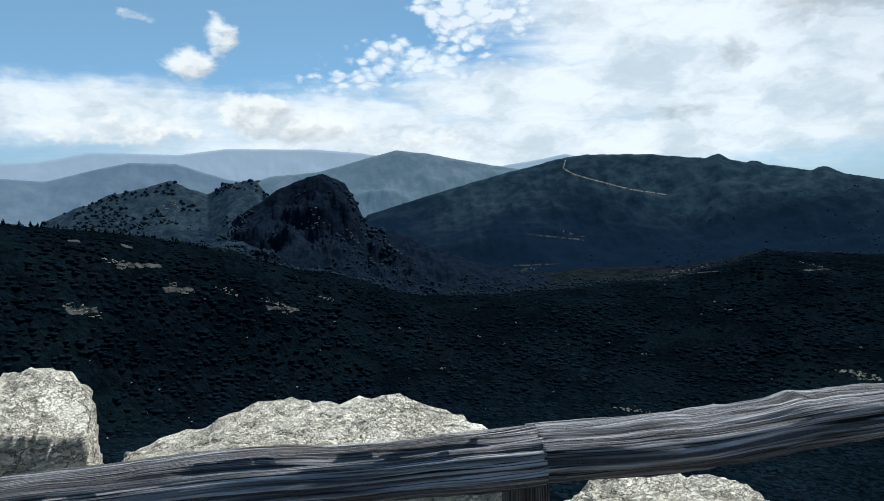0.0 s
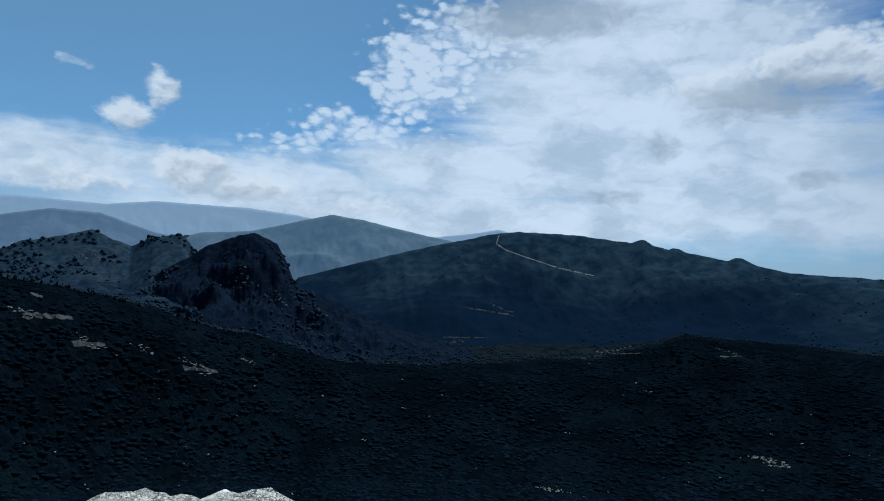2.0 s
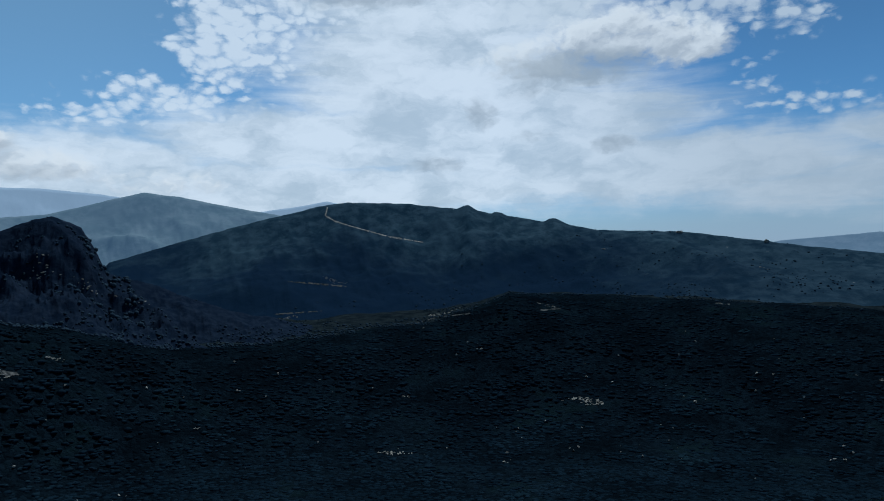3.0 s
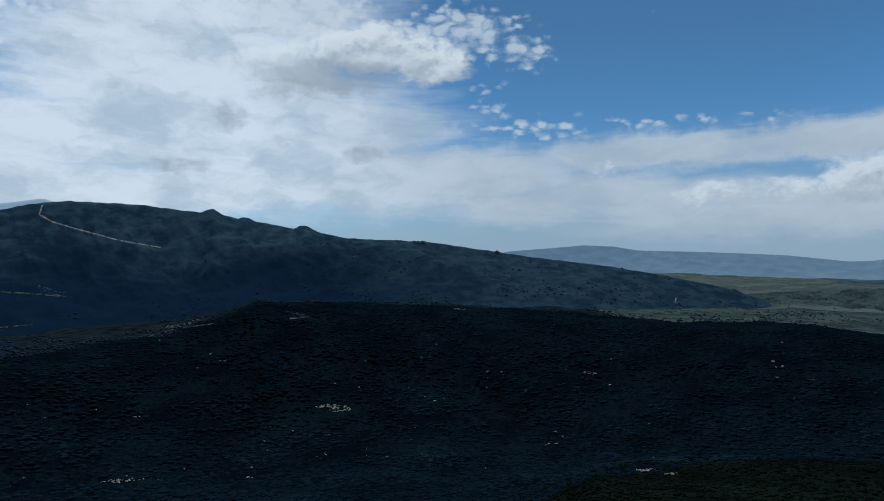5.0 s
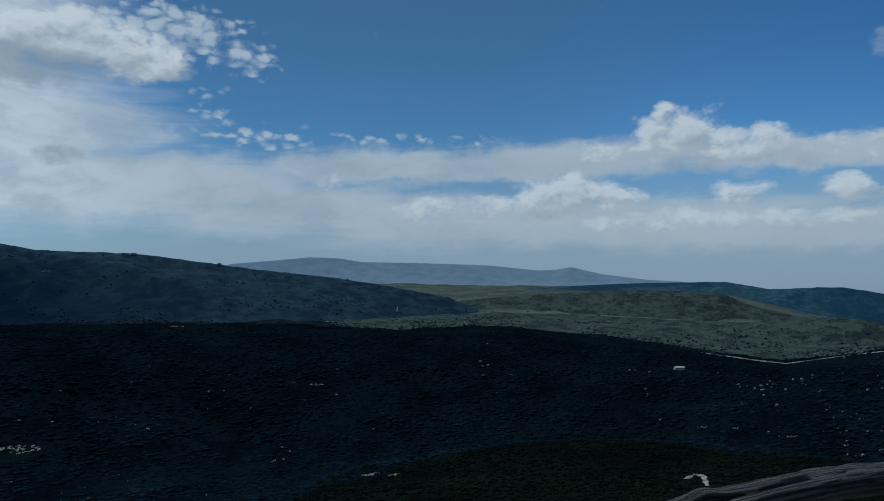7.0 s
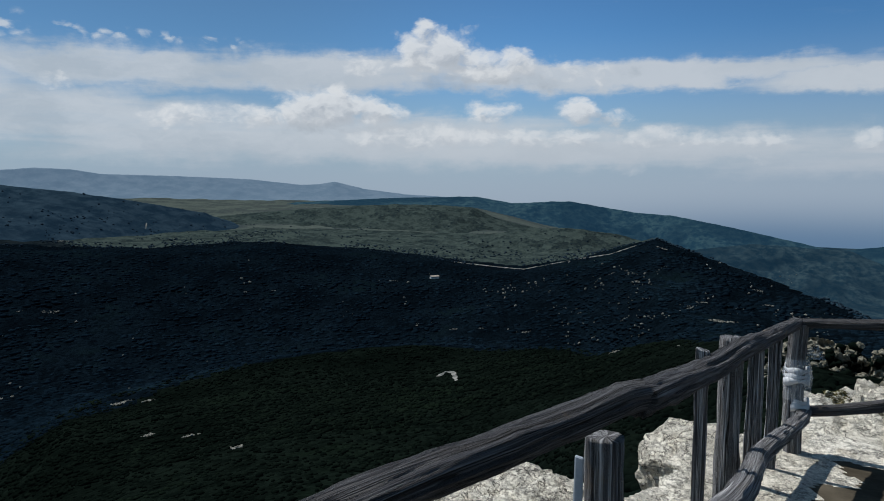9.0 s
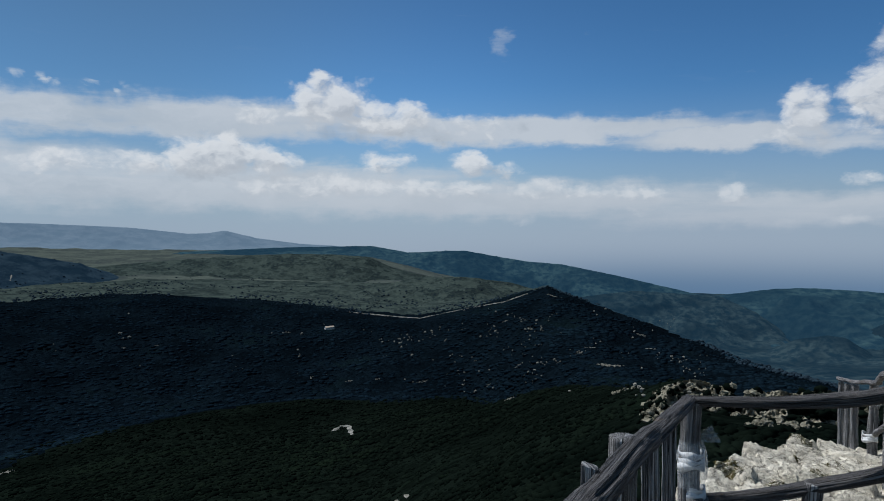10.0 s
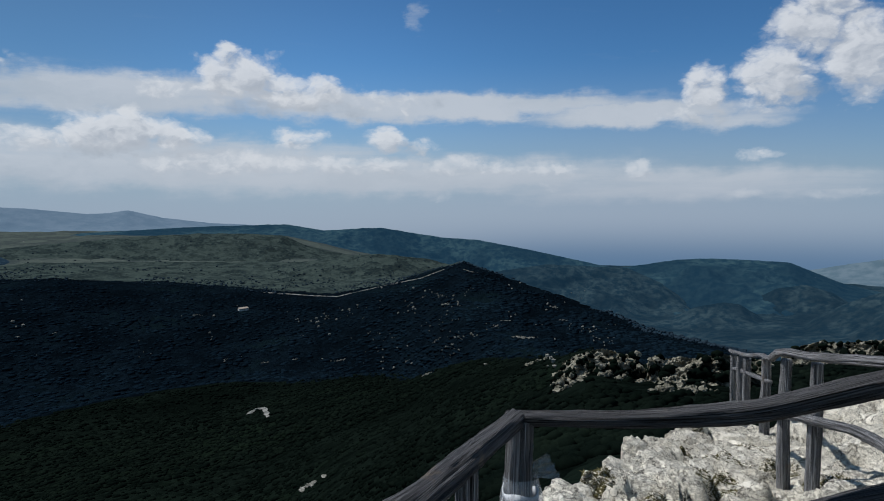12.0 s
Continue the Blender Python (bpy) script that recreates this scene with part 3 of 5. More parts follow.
def land_height(az, r):
    """Height of the land at azimuths and distances from the summit."""
    az, r = np.broadcast_arrays(np.asarray(az, float), np.asarray(r, float))
    shape = az.shape
    az, r = az.ravel(), r.ravel()
    rs = np.stack([curve(k, az, 1) for k in LINES])
    zs = np.stack([curve(k, az, 1) * np.tan(np.radians(curve(k, az, 2))) for k in LINES])
    x = np.log(r)
    xs = np.log(rs)
    z = zs[0].copy()
    slope = (zs[1:] - zs[:-1]) / (xs[1:] - xs[:-1])
    m = np.empty_like(zs)
    m[0], m[-1] = slope[0], slope[-1]
    same = slope[1:] * slope[:-1] > 0
    m[1:-1] = np.where(same, 2 * slope[1:] * slope[:-1] / np.where(same, slope[1:] + slope[:-1], 1), 0)
    for k in range(len(LINES) - 1):
        h = xs[k + 1] - xs[k]
        t = (x - xs[k]) / h
        inside = (t >= 0) & (t <= 1.0001)
        t = np.clip(t, 0, 1)
        v = (2 * t ** 3 - 3 * t ** 2 + 1) * zs[k] + (t ** 3 - 2 * t ** 2 + t) * h * m[k] + (3 * t ** 2 - 2 * t ** 3) * zs[k + 1] + (t ** 3 - t ** 2) * h * m[k + 1]
        z = np.where(inside, v, z)
    z = np.where(x > xs[-1], zs[-1], z)
    p = polar(az, r, np.zeros_like(r))
    rough = (fbm(p / 90, 5) - 0.5) * np.minimum(r * 0.035, 16) * np.clip((r - 20) / 200, 0, 1) + (fbm(p / 420, 4) - 0.5) * np.clip((r - 700) * 0.012, 0, 14)
    return (z + rough).reshape(shape)


def cover(az, r):
    """0: forest, 1: meadow, 2: scrub country."""
    p = polar(az, r, np.zeros_like(r))
    edge = curve(BROW, az, 1) * (1.02 + 0.05 * (fbm(p / 160, 4) - 0.5))
    a = az + (fbm(p / 200 + 9, 3) - 0.5) * 8
    out = np.where(r < edge, 0, np.where((a > 57) & (a < 103.5), 1, np.where(a > 80, 3, 2)))
    rim = curve(NEAR, az, 1)
    return np.where((az > 44) & (az < 150) & (r < rim * 0.99), 4, out)


def land_sheet(name, radii, mat, label, category):
    az = np.concatenate([np.arange(-44, 142, 0.3), np.arange(142, 316, 3.0)])
    a, r = np.meshgrid(az, radii)
    signed = (a + 180) % 360 - 180
    z = land_height(signed, r)
    ob = mesh_object(name, polar(a.ravel(), r.ravel(), z.ravel()), grid_faces(len(radii), len(az), wrap=True)[:, ::-1], mat)
    for extra in (plateau_mat, scrub_mat, vale_mat, near_mat):
        ob.data.materials.append(extra)
    ac, rc = np.meshgrid((az + np.roll(az, -1)) / 2, (radii[1:] + radii[:-1]) / 2)
    ac = (ac + 180) % 360 - 180
    kinds = cover(ac.ravel(), rc.ravel())
    if radii[-1] > 2400:
        kinds = np.where(kinds == 3, 3, 0)
    ob.data.polygons.foreach_set("material_index", kinds.astype(np.int32))
    return tagged(ob, label, category, kind="structure")


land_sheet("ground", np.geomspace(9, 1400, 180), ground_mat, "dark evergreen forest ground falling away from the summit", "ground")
land_sheet("ground_meadow", np.linspace(1400, 2300, 90), ground_mat, "sunlit green meadow plateau beyond the forest", "ground")
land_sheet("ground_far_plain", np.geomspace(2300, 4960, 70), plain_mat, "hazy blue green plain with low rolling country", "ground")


def ridge(name, crest, front, back, mat, label, rough=0.045, step=0.12, rows=46, spur=260, teeth=2.0, taper=2.5, thin=0.01):
    """A hill range: crest (azimuth, height angle, distance), lofted down to the land before and behind it."""
    az = np.arange(crest[0][0], crest[-1][0] + step, step)
    r0 = curve(crest, az, 2)
    el = curve(crest, az, 1)
    k = np.array([0.25, 0.5, 0.25])
    el = np.convolve(np.pad(el, 1, mode="edge"), k, "valid")
    t = np.concatenate([np.linspace(-1, 0, rows), np.linspace(0, 1, rows // 2)[1:]])
    tt, aa = np.meshgrid(t, az, indexing="ij")
    rr = r0[None] + np.where(tt < 0, tt * front * np.clip((az[-1] - aa) / thin, 0.2, 1), tt * back)
    top = (r0 * np.tan(np.radians(el)))[None]
    foot = land_height(aa, np.minimum(rr, 4940)) - 12
    lift = np.where(tt < 0, 1 + tt, 1 - tt)
    p = polar(aa.ravel(), rr.ravel(), np.zeros(aa.size))
    relief = (fbm(p / spur, 6, 0.55, True) - 0.62).reshape(aa.shape)
    shape = np.clip(lift, 0, 1) ** np.where(tt < 0, 1.45, 1.1)
    z = foot + (np.maximum(top, foot) - foot) * shape + relief * rough * np.abs(top - foot) * np.sin(np.pi * np.clip(lift, 0, 1)) ** 0.8 * 4
    crest_bumps = (fbm(p / 28, 4).reshape(aa.shape) - 0.5) * teeth * np.exp(-(tt * 12) ** 2) * 2
    edge = np.clip((aa - az[0]) / taper, 0, 1) * np.clip((az[-1] - aa) / taper, 0, 1)
    z = foot + (z + crest_bumps - foot) * np.clip(edge * 3, 0, 1) - 8 * (1 - np.clip(edge * 3, 0, 1))
    ob = mesh_object(name, polar(aa.ravel(), rr.ravel(), z.ravel()), grid_faces(len(t), len(az))[:, ::-1], mat)
    return tagged(ob, label, "mountain", kind="structure")


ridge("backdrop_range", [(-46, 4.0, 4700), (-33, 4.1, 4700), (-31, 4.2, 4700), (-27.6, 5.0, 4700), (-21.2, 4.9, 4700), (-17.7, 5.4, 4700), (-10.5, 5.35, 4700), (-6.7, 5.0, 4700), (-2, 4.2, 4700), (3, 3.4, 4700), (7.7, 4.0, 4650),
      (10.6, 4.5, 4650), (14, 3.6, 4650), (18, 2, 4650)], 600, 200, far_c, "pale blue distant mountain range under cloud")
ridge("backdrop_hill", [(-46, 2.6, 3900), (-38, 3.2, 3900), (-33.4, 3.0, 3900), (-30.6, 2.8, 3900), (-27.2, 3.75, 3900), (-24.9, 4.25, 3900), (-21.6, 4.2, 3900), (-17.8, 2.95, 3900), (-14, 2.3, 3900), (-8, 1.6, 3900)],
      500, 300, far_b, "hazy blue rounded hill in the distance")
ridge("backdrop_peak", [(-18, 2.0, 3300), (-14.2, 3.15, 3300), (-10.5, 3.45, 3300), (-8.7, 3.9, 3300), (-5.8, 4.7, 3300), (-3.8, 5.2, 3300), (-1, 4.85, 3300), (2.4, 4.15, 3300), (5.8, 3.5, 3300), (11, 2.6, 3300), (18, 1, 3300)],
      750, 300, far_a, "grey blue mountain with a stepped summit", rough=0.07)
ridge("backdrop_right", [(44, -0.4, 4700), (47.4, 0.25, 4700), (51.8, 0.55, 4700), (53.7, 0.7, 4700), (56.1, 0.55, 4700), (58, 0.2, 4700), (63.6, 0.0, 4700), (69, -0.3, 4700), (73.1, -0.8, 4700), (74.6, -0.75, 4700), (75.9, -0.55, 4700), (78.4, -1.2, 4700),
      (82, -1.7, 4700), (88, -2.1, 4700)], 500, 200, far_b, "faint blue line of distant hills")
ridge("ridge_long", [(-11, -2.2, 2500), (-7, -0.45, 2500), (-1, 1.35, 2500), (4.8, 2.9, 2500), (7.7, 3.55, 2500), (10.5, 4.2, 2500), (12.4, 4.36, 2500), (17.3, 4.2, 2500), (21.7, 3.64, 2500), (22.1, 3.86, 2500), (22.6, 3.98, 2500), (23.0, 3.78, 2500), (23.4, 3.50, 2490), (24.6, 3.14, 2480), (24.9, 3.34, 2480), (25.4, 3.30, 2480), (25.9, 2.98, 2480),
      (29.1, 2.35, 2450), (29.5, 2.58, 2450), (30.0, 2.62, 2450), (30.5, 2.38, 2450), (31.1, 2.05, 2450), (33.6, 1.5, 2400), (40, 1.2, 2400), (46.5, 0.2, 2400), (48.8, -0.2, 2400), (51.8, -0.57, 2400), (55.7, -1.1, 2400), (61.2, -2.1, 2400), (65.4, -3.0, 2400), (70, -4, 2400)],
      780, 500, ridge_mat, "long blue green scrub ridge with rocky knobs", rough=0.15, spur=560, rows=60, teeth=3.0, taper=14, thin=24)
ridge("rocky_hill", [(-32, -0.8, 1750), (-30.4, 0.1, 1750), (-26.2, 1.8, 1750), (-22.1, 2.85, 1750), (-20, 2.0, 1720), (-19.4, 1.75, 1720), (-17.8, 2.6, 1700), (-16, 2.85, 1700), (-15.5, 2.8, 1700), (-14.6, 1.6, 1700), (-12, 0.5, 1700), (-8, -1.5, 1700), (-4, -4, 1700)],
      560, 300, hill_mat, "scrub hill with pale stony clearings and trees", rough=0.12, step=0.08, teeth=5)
ridge("rocky_peak", [(-20, -2.5, 1500), (-17.1, -0.2, 1500), (-14.8, 1.4, 1500), (-13.8, 2.1, 1500), (-12, 2.85, 1500), (-10.1, 3.4, 1500), (-8.2, 2.5, 1500), (-7.3, 0.8, 1500), (-6.5, -1.1, 1500), (-4, -1.75, 1500), (-1.2, -3, 1500), (2.2, -4.3, 1500), (8.5, -5.85, 1520), (14, -7, 1550)],
      380, 220, peak_mat, "dark rocky peak with a steep cliff side", rough=0.2, step=0.06, spur=120, teeth=5)
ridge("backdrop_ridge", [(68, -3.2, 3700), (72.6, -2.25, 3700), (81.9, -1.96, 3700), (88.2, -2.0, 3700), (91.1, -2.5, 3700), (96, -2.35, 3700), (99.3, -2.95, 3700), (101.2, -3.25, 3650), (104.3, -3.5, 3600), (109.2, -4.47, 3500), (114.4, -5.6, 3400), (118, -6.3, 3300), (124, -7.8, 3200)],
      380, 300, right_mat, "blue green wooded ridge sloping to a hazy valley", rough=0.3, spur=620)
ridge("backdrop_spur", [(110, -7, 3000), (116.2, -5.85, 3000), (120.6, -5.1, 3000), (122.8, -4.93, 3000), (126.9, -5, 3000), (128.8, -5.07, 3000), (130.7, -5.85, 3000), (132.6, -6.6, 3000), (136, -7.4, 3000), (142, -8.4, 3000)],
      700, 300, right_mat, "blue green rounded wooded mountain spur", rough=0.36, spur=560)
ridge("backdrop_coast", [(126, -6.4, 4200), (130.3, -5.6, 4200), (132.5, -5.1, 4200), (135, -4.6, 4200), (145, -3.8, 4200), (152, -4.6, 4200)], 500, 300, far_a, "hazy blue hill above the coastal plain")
ridge("plateau_hill", [(60, -4.6, 2650), (66.5, -3.25, 2650), (72, -2.9, 2650), (77.2, -2.63, 2650), (81, -2.53, 2650), (85, -2.65, 2650), (87.7, -2.85, 2650), (89.7, -3.8, 2650), (92.6, -4.5, 2620), (96, -5.4, 2600)],
      420, 300, plateau_mat, "low grey green hill behind the plateau", rough=0.12)
ridge("plateau_knoll", [(85, -6.2, 2050), (88, -5.3, 2050), (92.6, -4.65, 2050), (96, -4.6, 2050), (100, -5.1, 2050), (103, -5.9, 2000), (106, -7.4, 2000)],
      300, 250, plateau_mat, "rounded green knoll on the plateau", rough=0.12)

# mid-distance spurs, the valley's haze painted as emission in their material
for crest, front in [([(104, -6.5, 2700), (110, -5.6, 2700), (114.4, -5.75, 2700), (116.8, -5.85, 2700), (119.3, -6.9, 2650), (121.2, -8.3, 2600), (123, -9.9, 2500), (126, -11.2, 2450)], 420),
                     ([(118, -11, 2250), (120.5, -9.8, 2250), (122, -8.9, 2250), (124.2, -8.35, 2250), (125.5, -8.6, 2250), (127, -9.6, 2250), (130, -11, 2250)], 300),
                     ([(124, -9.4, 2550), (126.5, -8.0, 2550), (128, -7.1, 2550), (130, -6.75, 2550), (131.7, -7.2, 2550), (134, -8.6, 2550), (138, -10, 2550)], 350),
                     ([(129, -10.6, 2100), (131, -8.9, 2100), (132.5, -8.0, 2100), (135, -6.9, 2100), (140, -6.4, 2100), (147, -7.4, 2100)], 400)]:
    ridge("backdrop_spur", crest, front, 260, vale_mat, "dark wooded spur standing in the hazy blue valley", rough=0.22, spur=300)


# ---- things on the land ----
def drop(az, el):
    """The land that is met along a bearing at a height angle from the summit; both are chosen to fit the camera's view.
    """
    a, e = radians(az), radians(el)
    way = Vector((math.sin(a) * math.cos(e), math.cos(a) * math.cos(e), math.sin(e)))
    hit, place, *_ = scene.ray_cast(bpy.context.evaluated_depsgraph_get(), way * 30, way)
    return place if hit else way * 3000


def below(x, y):
    hit, place, *_ = scene.ray_cast(bpy.context.evaluated_depsgraph_get(), Vector((x, y, 900)), Vector((0, 0, -1)))
    return place.z if hit else -300


bpy.context.view_layer.update()


def ball(level):
    bm = bmesh.new()
    bmesh.ops.create_icosphere(bm, subdivisions=level, radius=1)
    bm.verts.ensure_lookup_table()
    v = np.array([x.co[:] for x in bm.verts])
    f = np.array([[x.index for x in q.verts] for q in bm.faces])
    bm.free()
    return v, f


BALL1, BALL2 = ball(1), ball(2)
CLEARINGS = []


def clumps(centres, sizes, shape, seed, squash=0.8, rough=0.5):
    """Many uneven lumps as one array of points and triangles."""
    v, f = shape
    rng = np.random.RandomState(seed)
    n = len(centres)
    forms = []
    for k in range(9):
        d = fbm(v * 1.7 + 11.1 * k + 50, 3) - 0.5
        forms.append(v * (1 + rough * 2.2 * d)[:, None])
    forms = np.array(forms)[rng.randint(0, 9, n)]
    turn = rng.rand(n) * 2 * math.pi
    c, s = np.cos(turn), np.sin(turn)
    x = forms[:, :, 0] * c[:, None] - forms[:, :, 1] * s[:, None]
    y = forms[:, :, 0] * s[:, None] + forms[:, :, 1] * c[:, None]
    tall = squash * (0.8 + 0.5 * rng.rand(n))
    p = np.stack([x, y, forms[:, :, 2] * tall[:, None]], -1) * np.asarray(sizes)[:, None, None] + np.asarray(centres)[:, None]
    return p.reshape(-1, 3), (f[None] + (np.arange(n) * len(v))[:, None, None]).reshape(-1, 3)


def outcrop(name, az, el, width, count, size, seed, label, deep=1.6, tall=0.6, wide=1.25, stones=None):
    """A group of weathered boulders lying on the land."""
    c = drop(az, el)
    rng = np.random.RandomState(seed)
    a = radians(az)
    side, out = Vector((math.cos(a), -math.sin(a), 0)), Vector((math.sin(a), math.cos(a), 0))
    CLEARINGS.append((c.x, c.y, width * 0.5))
    thing = new(name)
    thing.location = c
    places = []
    for _ in range(count):
        u = float(np.clip(rng.normal() * 0.26, -0.55, 0.55)) * width
        w = rng.uniform(-0.5, 0.5) * width * deep * 0.7 * (1 - abs(u) / width)
        q = c + side * u + out * w
        places.append((q.x - c.x, q.y - c.y, below(q.x, q.y) - c.z))
    for q in places:
        s = size * rng.uniform(0.35, 1.0)
        stone = new("boulder", (stones or STONES)[rng.randint(0, 9)])
        stone.parent = thing
        stone.matrix_basis = pose(q[0], q[1], q[2] + s * 0.2, rng.uniform(-14, 14), rng.uniform(-14, 14), rng.uniform(0, 360)) @ Matrix.Diagonal((s * wide, s * 0.8, s * tall * rng.uniform(0.6, 1.2), 1))
    return tagged(thing, label, "rock")


def stone_meshes(mat):
    made = []
    for k in range(9):
        v, f = clumps(np.zeros((1, 3)), [1.0], BALL2, 300 + k, 1.0, 0.8)
        ob = mesh_object("boulder", v, f, mat, smooth=False)
        made.append(ob.data)
        bpy.data.objects.remove(ob)
    return made


STONES, CLIFFS = stone_meshes(crag_mat), stone_meshes(cliff_mat)
OUTCROPS = [(-14.2, -7.7, 45, 22), (-10, -7.3, 20, 9), (-18.2, -6.2, 30, 10), (-22, -5.7, 36, 12), (-28.5, -7.0, 40, 14), (-26, -3.5, 40, 10), (-0.4, -13.5, 12, 5), (16.8, -12.2, 10, 4), (15.8, -16.7, 40, 14), (32, -12.7, 60, 24),
            (54, -10.0, 26, 9), (52, -9.7, 10, 5), (68.2, -9.6, 8, 4), (70.5, -9.6, 8, 4)]
OUTCROPS += [(58.3, -17.4, 14, 12), (60.4, -17.5, 10, 7), (80.8, -9.1, 14, 6), (82.9, -12.8, 6, 4), (86.0, -13.3, 14, 9), (88.5, -13.2, 10, 5), (92.2, -13.5, 16, 8),
            (96.9, -11.7, 9, 5), (100.6, -12.1, 14, 8), (98.1, -13.7, 6, 3), (106.7, -10.4, 16, 8), (108.2, -11.8, 34, 22), (105.8, -10.9, 18, 9), (110.8, -9.2, 16, 8), (99.4, -8.4, 12, 7), (111.6, -10.3, 18, 9), (103.5, -6.2, 30, 14),
            (99.8, -14.9, 8, 5), (63.4, -20.6, 10, 7), (60.2, -20.1, 10, 7), (67, -22, 10, 6), (89.6, -23.2, 9, 8)]
for i, (a, e, w, n) in enumerate(OUTCROPS):
    outcrop("rock_outcrop", a, e, w, int(n * 1.6), 0.8 + 0.028 * w, 40 + i, "pale limestone outcrop among dark forest trees", 0.6, 0.5, 1.9)
for i, (a, e, w, n) in enumerate([(11, -2.4, 70, 30), (20, -5.5, 90, 34), (29.4, -4.9, 50, 14), (7, -5.3, 60, 20), (-4.6, -3.2, 60, 14), (43, -4.7, 50, 14), (55, -4.8, 60, 20), (46.2, -1.9, 30, 8), (34, -0.1, 24, 8), (-11, -0.5, 60, 22), (-8, -1.6, 40, 14), (-22, 0.8, 80, 26)]):
    outcrop("stony_clearing", a, e, w, n, 2.6, 90 + i, "pale stony clearing on a scrub hillside", 0.7)
for a, e, w, n, size in [(40, 1.1, 18, 4, 7), (46.2, 0.15, 14, 4, 6), (-15.4, 2.7, 14, 6, 8), (-18, 2.5, 26, 8, 5)]:
    outcrop("rocky_knob", a, e, w, n, size, int(a * 10) + 700, "rounded rock knob on the ridge crest", 0.4, 1.0)


def crag(tops, r, deep, foot, seed, label):
    """A broken limestone cliff along a bearing: tops are (azimuth, height angle) of its rim, foot is its lower height angle."""
    az = np.arange(tops[0][0], tops[-1][0], 0.05)
    k = np.array(tops)
    rim = np.interp(az, k[:, 0], k[:, 1])
    ends = np.clip(np.minimum(az - az[0], az[-1] - az) / 0.9, 0, 1) ** 0.6
    t = np.concatenate([np.linspace(0, 1, 54), np.linspace(1, 2, 16)[1:]])
    tt, aa = np.meshgrid(t, az, indexing="ij")
    low = r * np.tan(np.radians(foot)) - 1.0
    high = r * np.tan(np.radians(rim))
    high = low + (high - low) * ends
    rr = r - deep * (1 - np.minimum(tt, 1)) + 9 * np.maximum(tt - 1, 0)
    z = low + (high - low)[None] * np.where(tt < 1, tt, 1 - 0.9 * (tt - 1))
    q = polar(aa.ravel(), rr.ravel(), z.ravel())
    # deep gullies, ledges and a jagged rim
    gully = fbm(q * np.array([0.16, 0.16, 0.05]) + seed, 4, 0.55, True).reshape(aa.shape) - 0.62
    ledge = fbm(q * np.array([0.25, 0.25, 0.75]) + seed, 4, 0.6, True).reshape(aa.shape) - 0.6
    block = fbm(q * 0.9 + seed, 3, 0.6, True).reshape(aa.shape) - 0.6
    face = np.sin(np.pi * np.clip(tt / 2, 0.03, 1)) ** 0.7
    rr = rr - (gully * 9 + ledge * 4 + block * 1.6) * face
    z = z + (gully * 3.2 + ledge * 1.6 + block * 1.0) * face
    thing = new("limestone_crag")
    mesh_object("cliff", polar(aa.ravel(), rr.ravel(), z.ravel()), grid_faces(len(t), len(az))[:, ::-1], cliff_mat, thing, smooth=False)
    rng = np.random.RandomState(seed)
    pick = rng.randint(0, 60, 260), rng.randint(0, len(az), 260)
    keep = fbm(np.stack([aa[pick] * 0.9, tt[pick] * 3, 0 * tt[pick] + seed], -1), 3) > 0.44
    c = polar(aa[pick][keep], rr[pick][keep] - 0.2, z[pick][keep])
    v, f = clumps(c, 0.25 + 0.75 * rng.rand(len(c)) ** 2, BALL2, seed, 0.8, 0.6)
    tagged(mesh_object("shrubs", v, f, near_leaf_mat, thing), kind="stuff")
    return tagged(thing, label, "rock")


crag([(110.8, -14.2), (111.8, -13.6), (113.3, -12.75), (115.2, -12.5), (116.6, -12.85), (117.6, -12.7), (118.6, -13.6)], 112, 8, -15.2, 5, "jagged grey limestone cliff with dark shrubs in its gullies")
crag([(118.0, -14.0), (119.2, -13.0), (120.8, -12.7), (122.2, -12.9), (123.8, -12.4), (125.5, -12.35), (128, -12.6)], 108, 8, -15.4, 9, "long broken grey cliff half grown with shrubs")
crag([(128.4, -12.2), (130, -11.2), (132.4, -10.9), (135, -10.35), (139, -10.4)], 150, 10, -12.4, 14, "low rocky rim with dry grass and dark shrubs")
for i, (a, e, w) in enumerate([(109, -13.9, 8), (112, -14.9, 10), (117.8, -14.7, 9), (121.0, -15.2, 10), (129.6, -12.6, 11), (132, -12.0, 12)]):
    outcrop("limestone_rubble", a, e, w, 18, 0.75, 120 + i * 5, "broken limestone rubble between dark shrubs", 0.9, 0.9, 1.1, CLIFFS)


def trail(name, bearings, width, mat, label, samples=14):
    """A pale track laid on the land through points given by bearing and height angle."""
    pts = []
    for (a0, e0), (a1, e1) in zip(bearings[:-1], bearings[1:]):
        for k in range(samples):
            t = k / samples
            pts.append(drop(a0 + (a1 - a0) * t, e0 + (e1 - e0) * t))
    verts = []
    for i, p in enumerate(pts):
        CLEARINGS.append((p.x, p.y, width * 0.8))
        d = (pts[min(i + 1, len(pts) - 1)] - pts[max(i - 1, 0)]).normalized()
        s = d.cross(Vector((0, 0, 1))).normalized() * width * (0.2 + 0.5 * random.random())
        for q in (p - s, p + s):
            verts.append((q.x, q.y, below(q.x, q.y) + 0.3))
    f = [[2 * i, 2 * i + 1, 2 * i + 3, 2 * i + 2] for i in range(len(pts) - 1)]
    return tagged(mesh_object(name, verts, f, mat), label, "path", kind="structure")


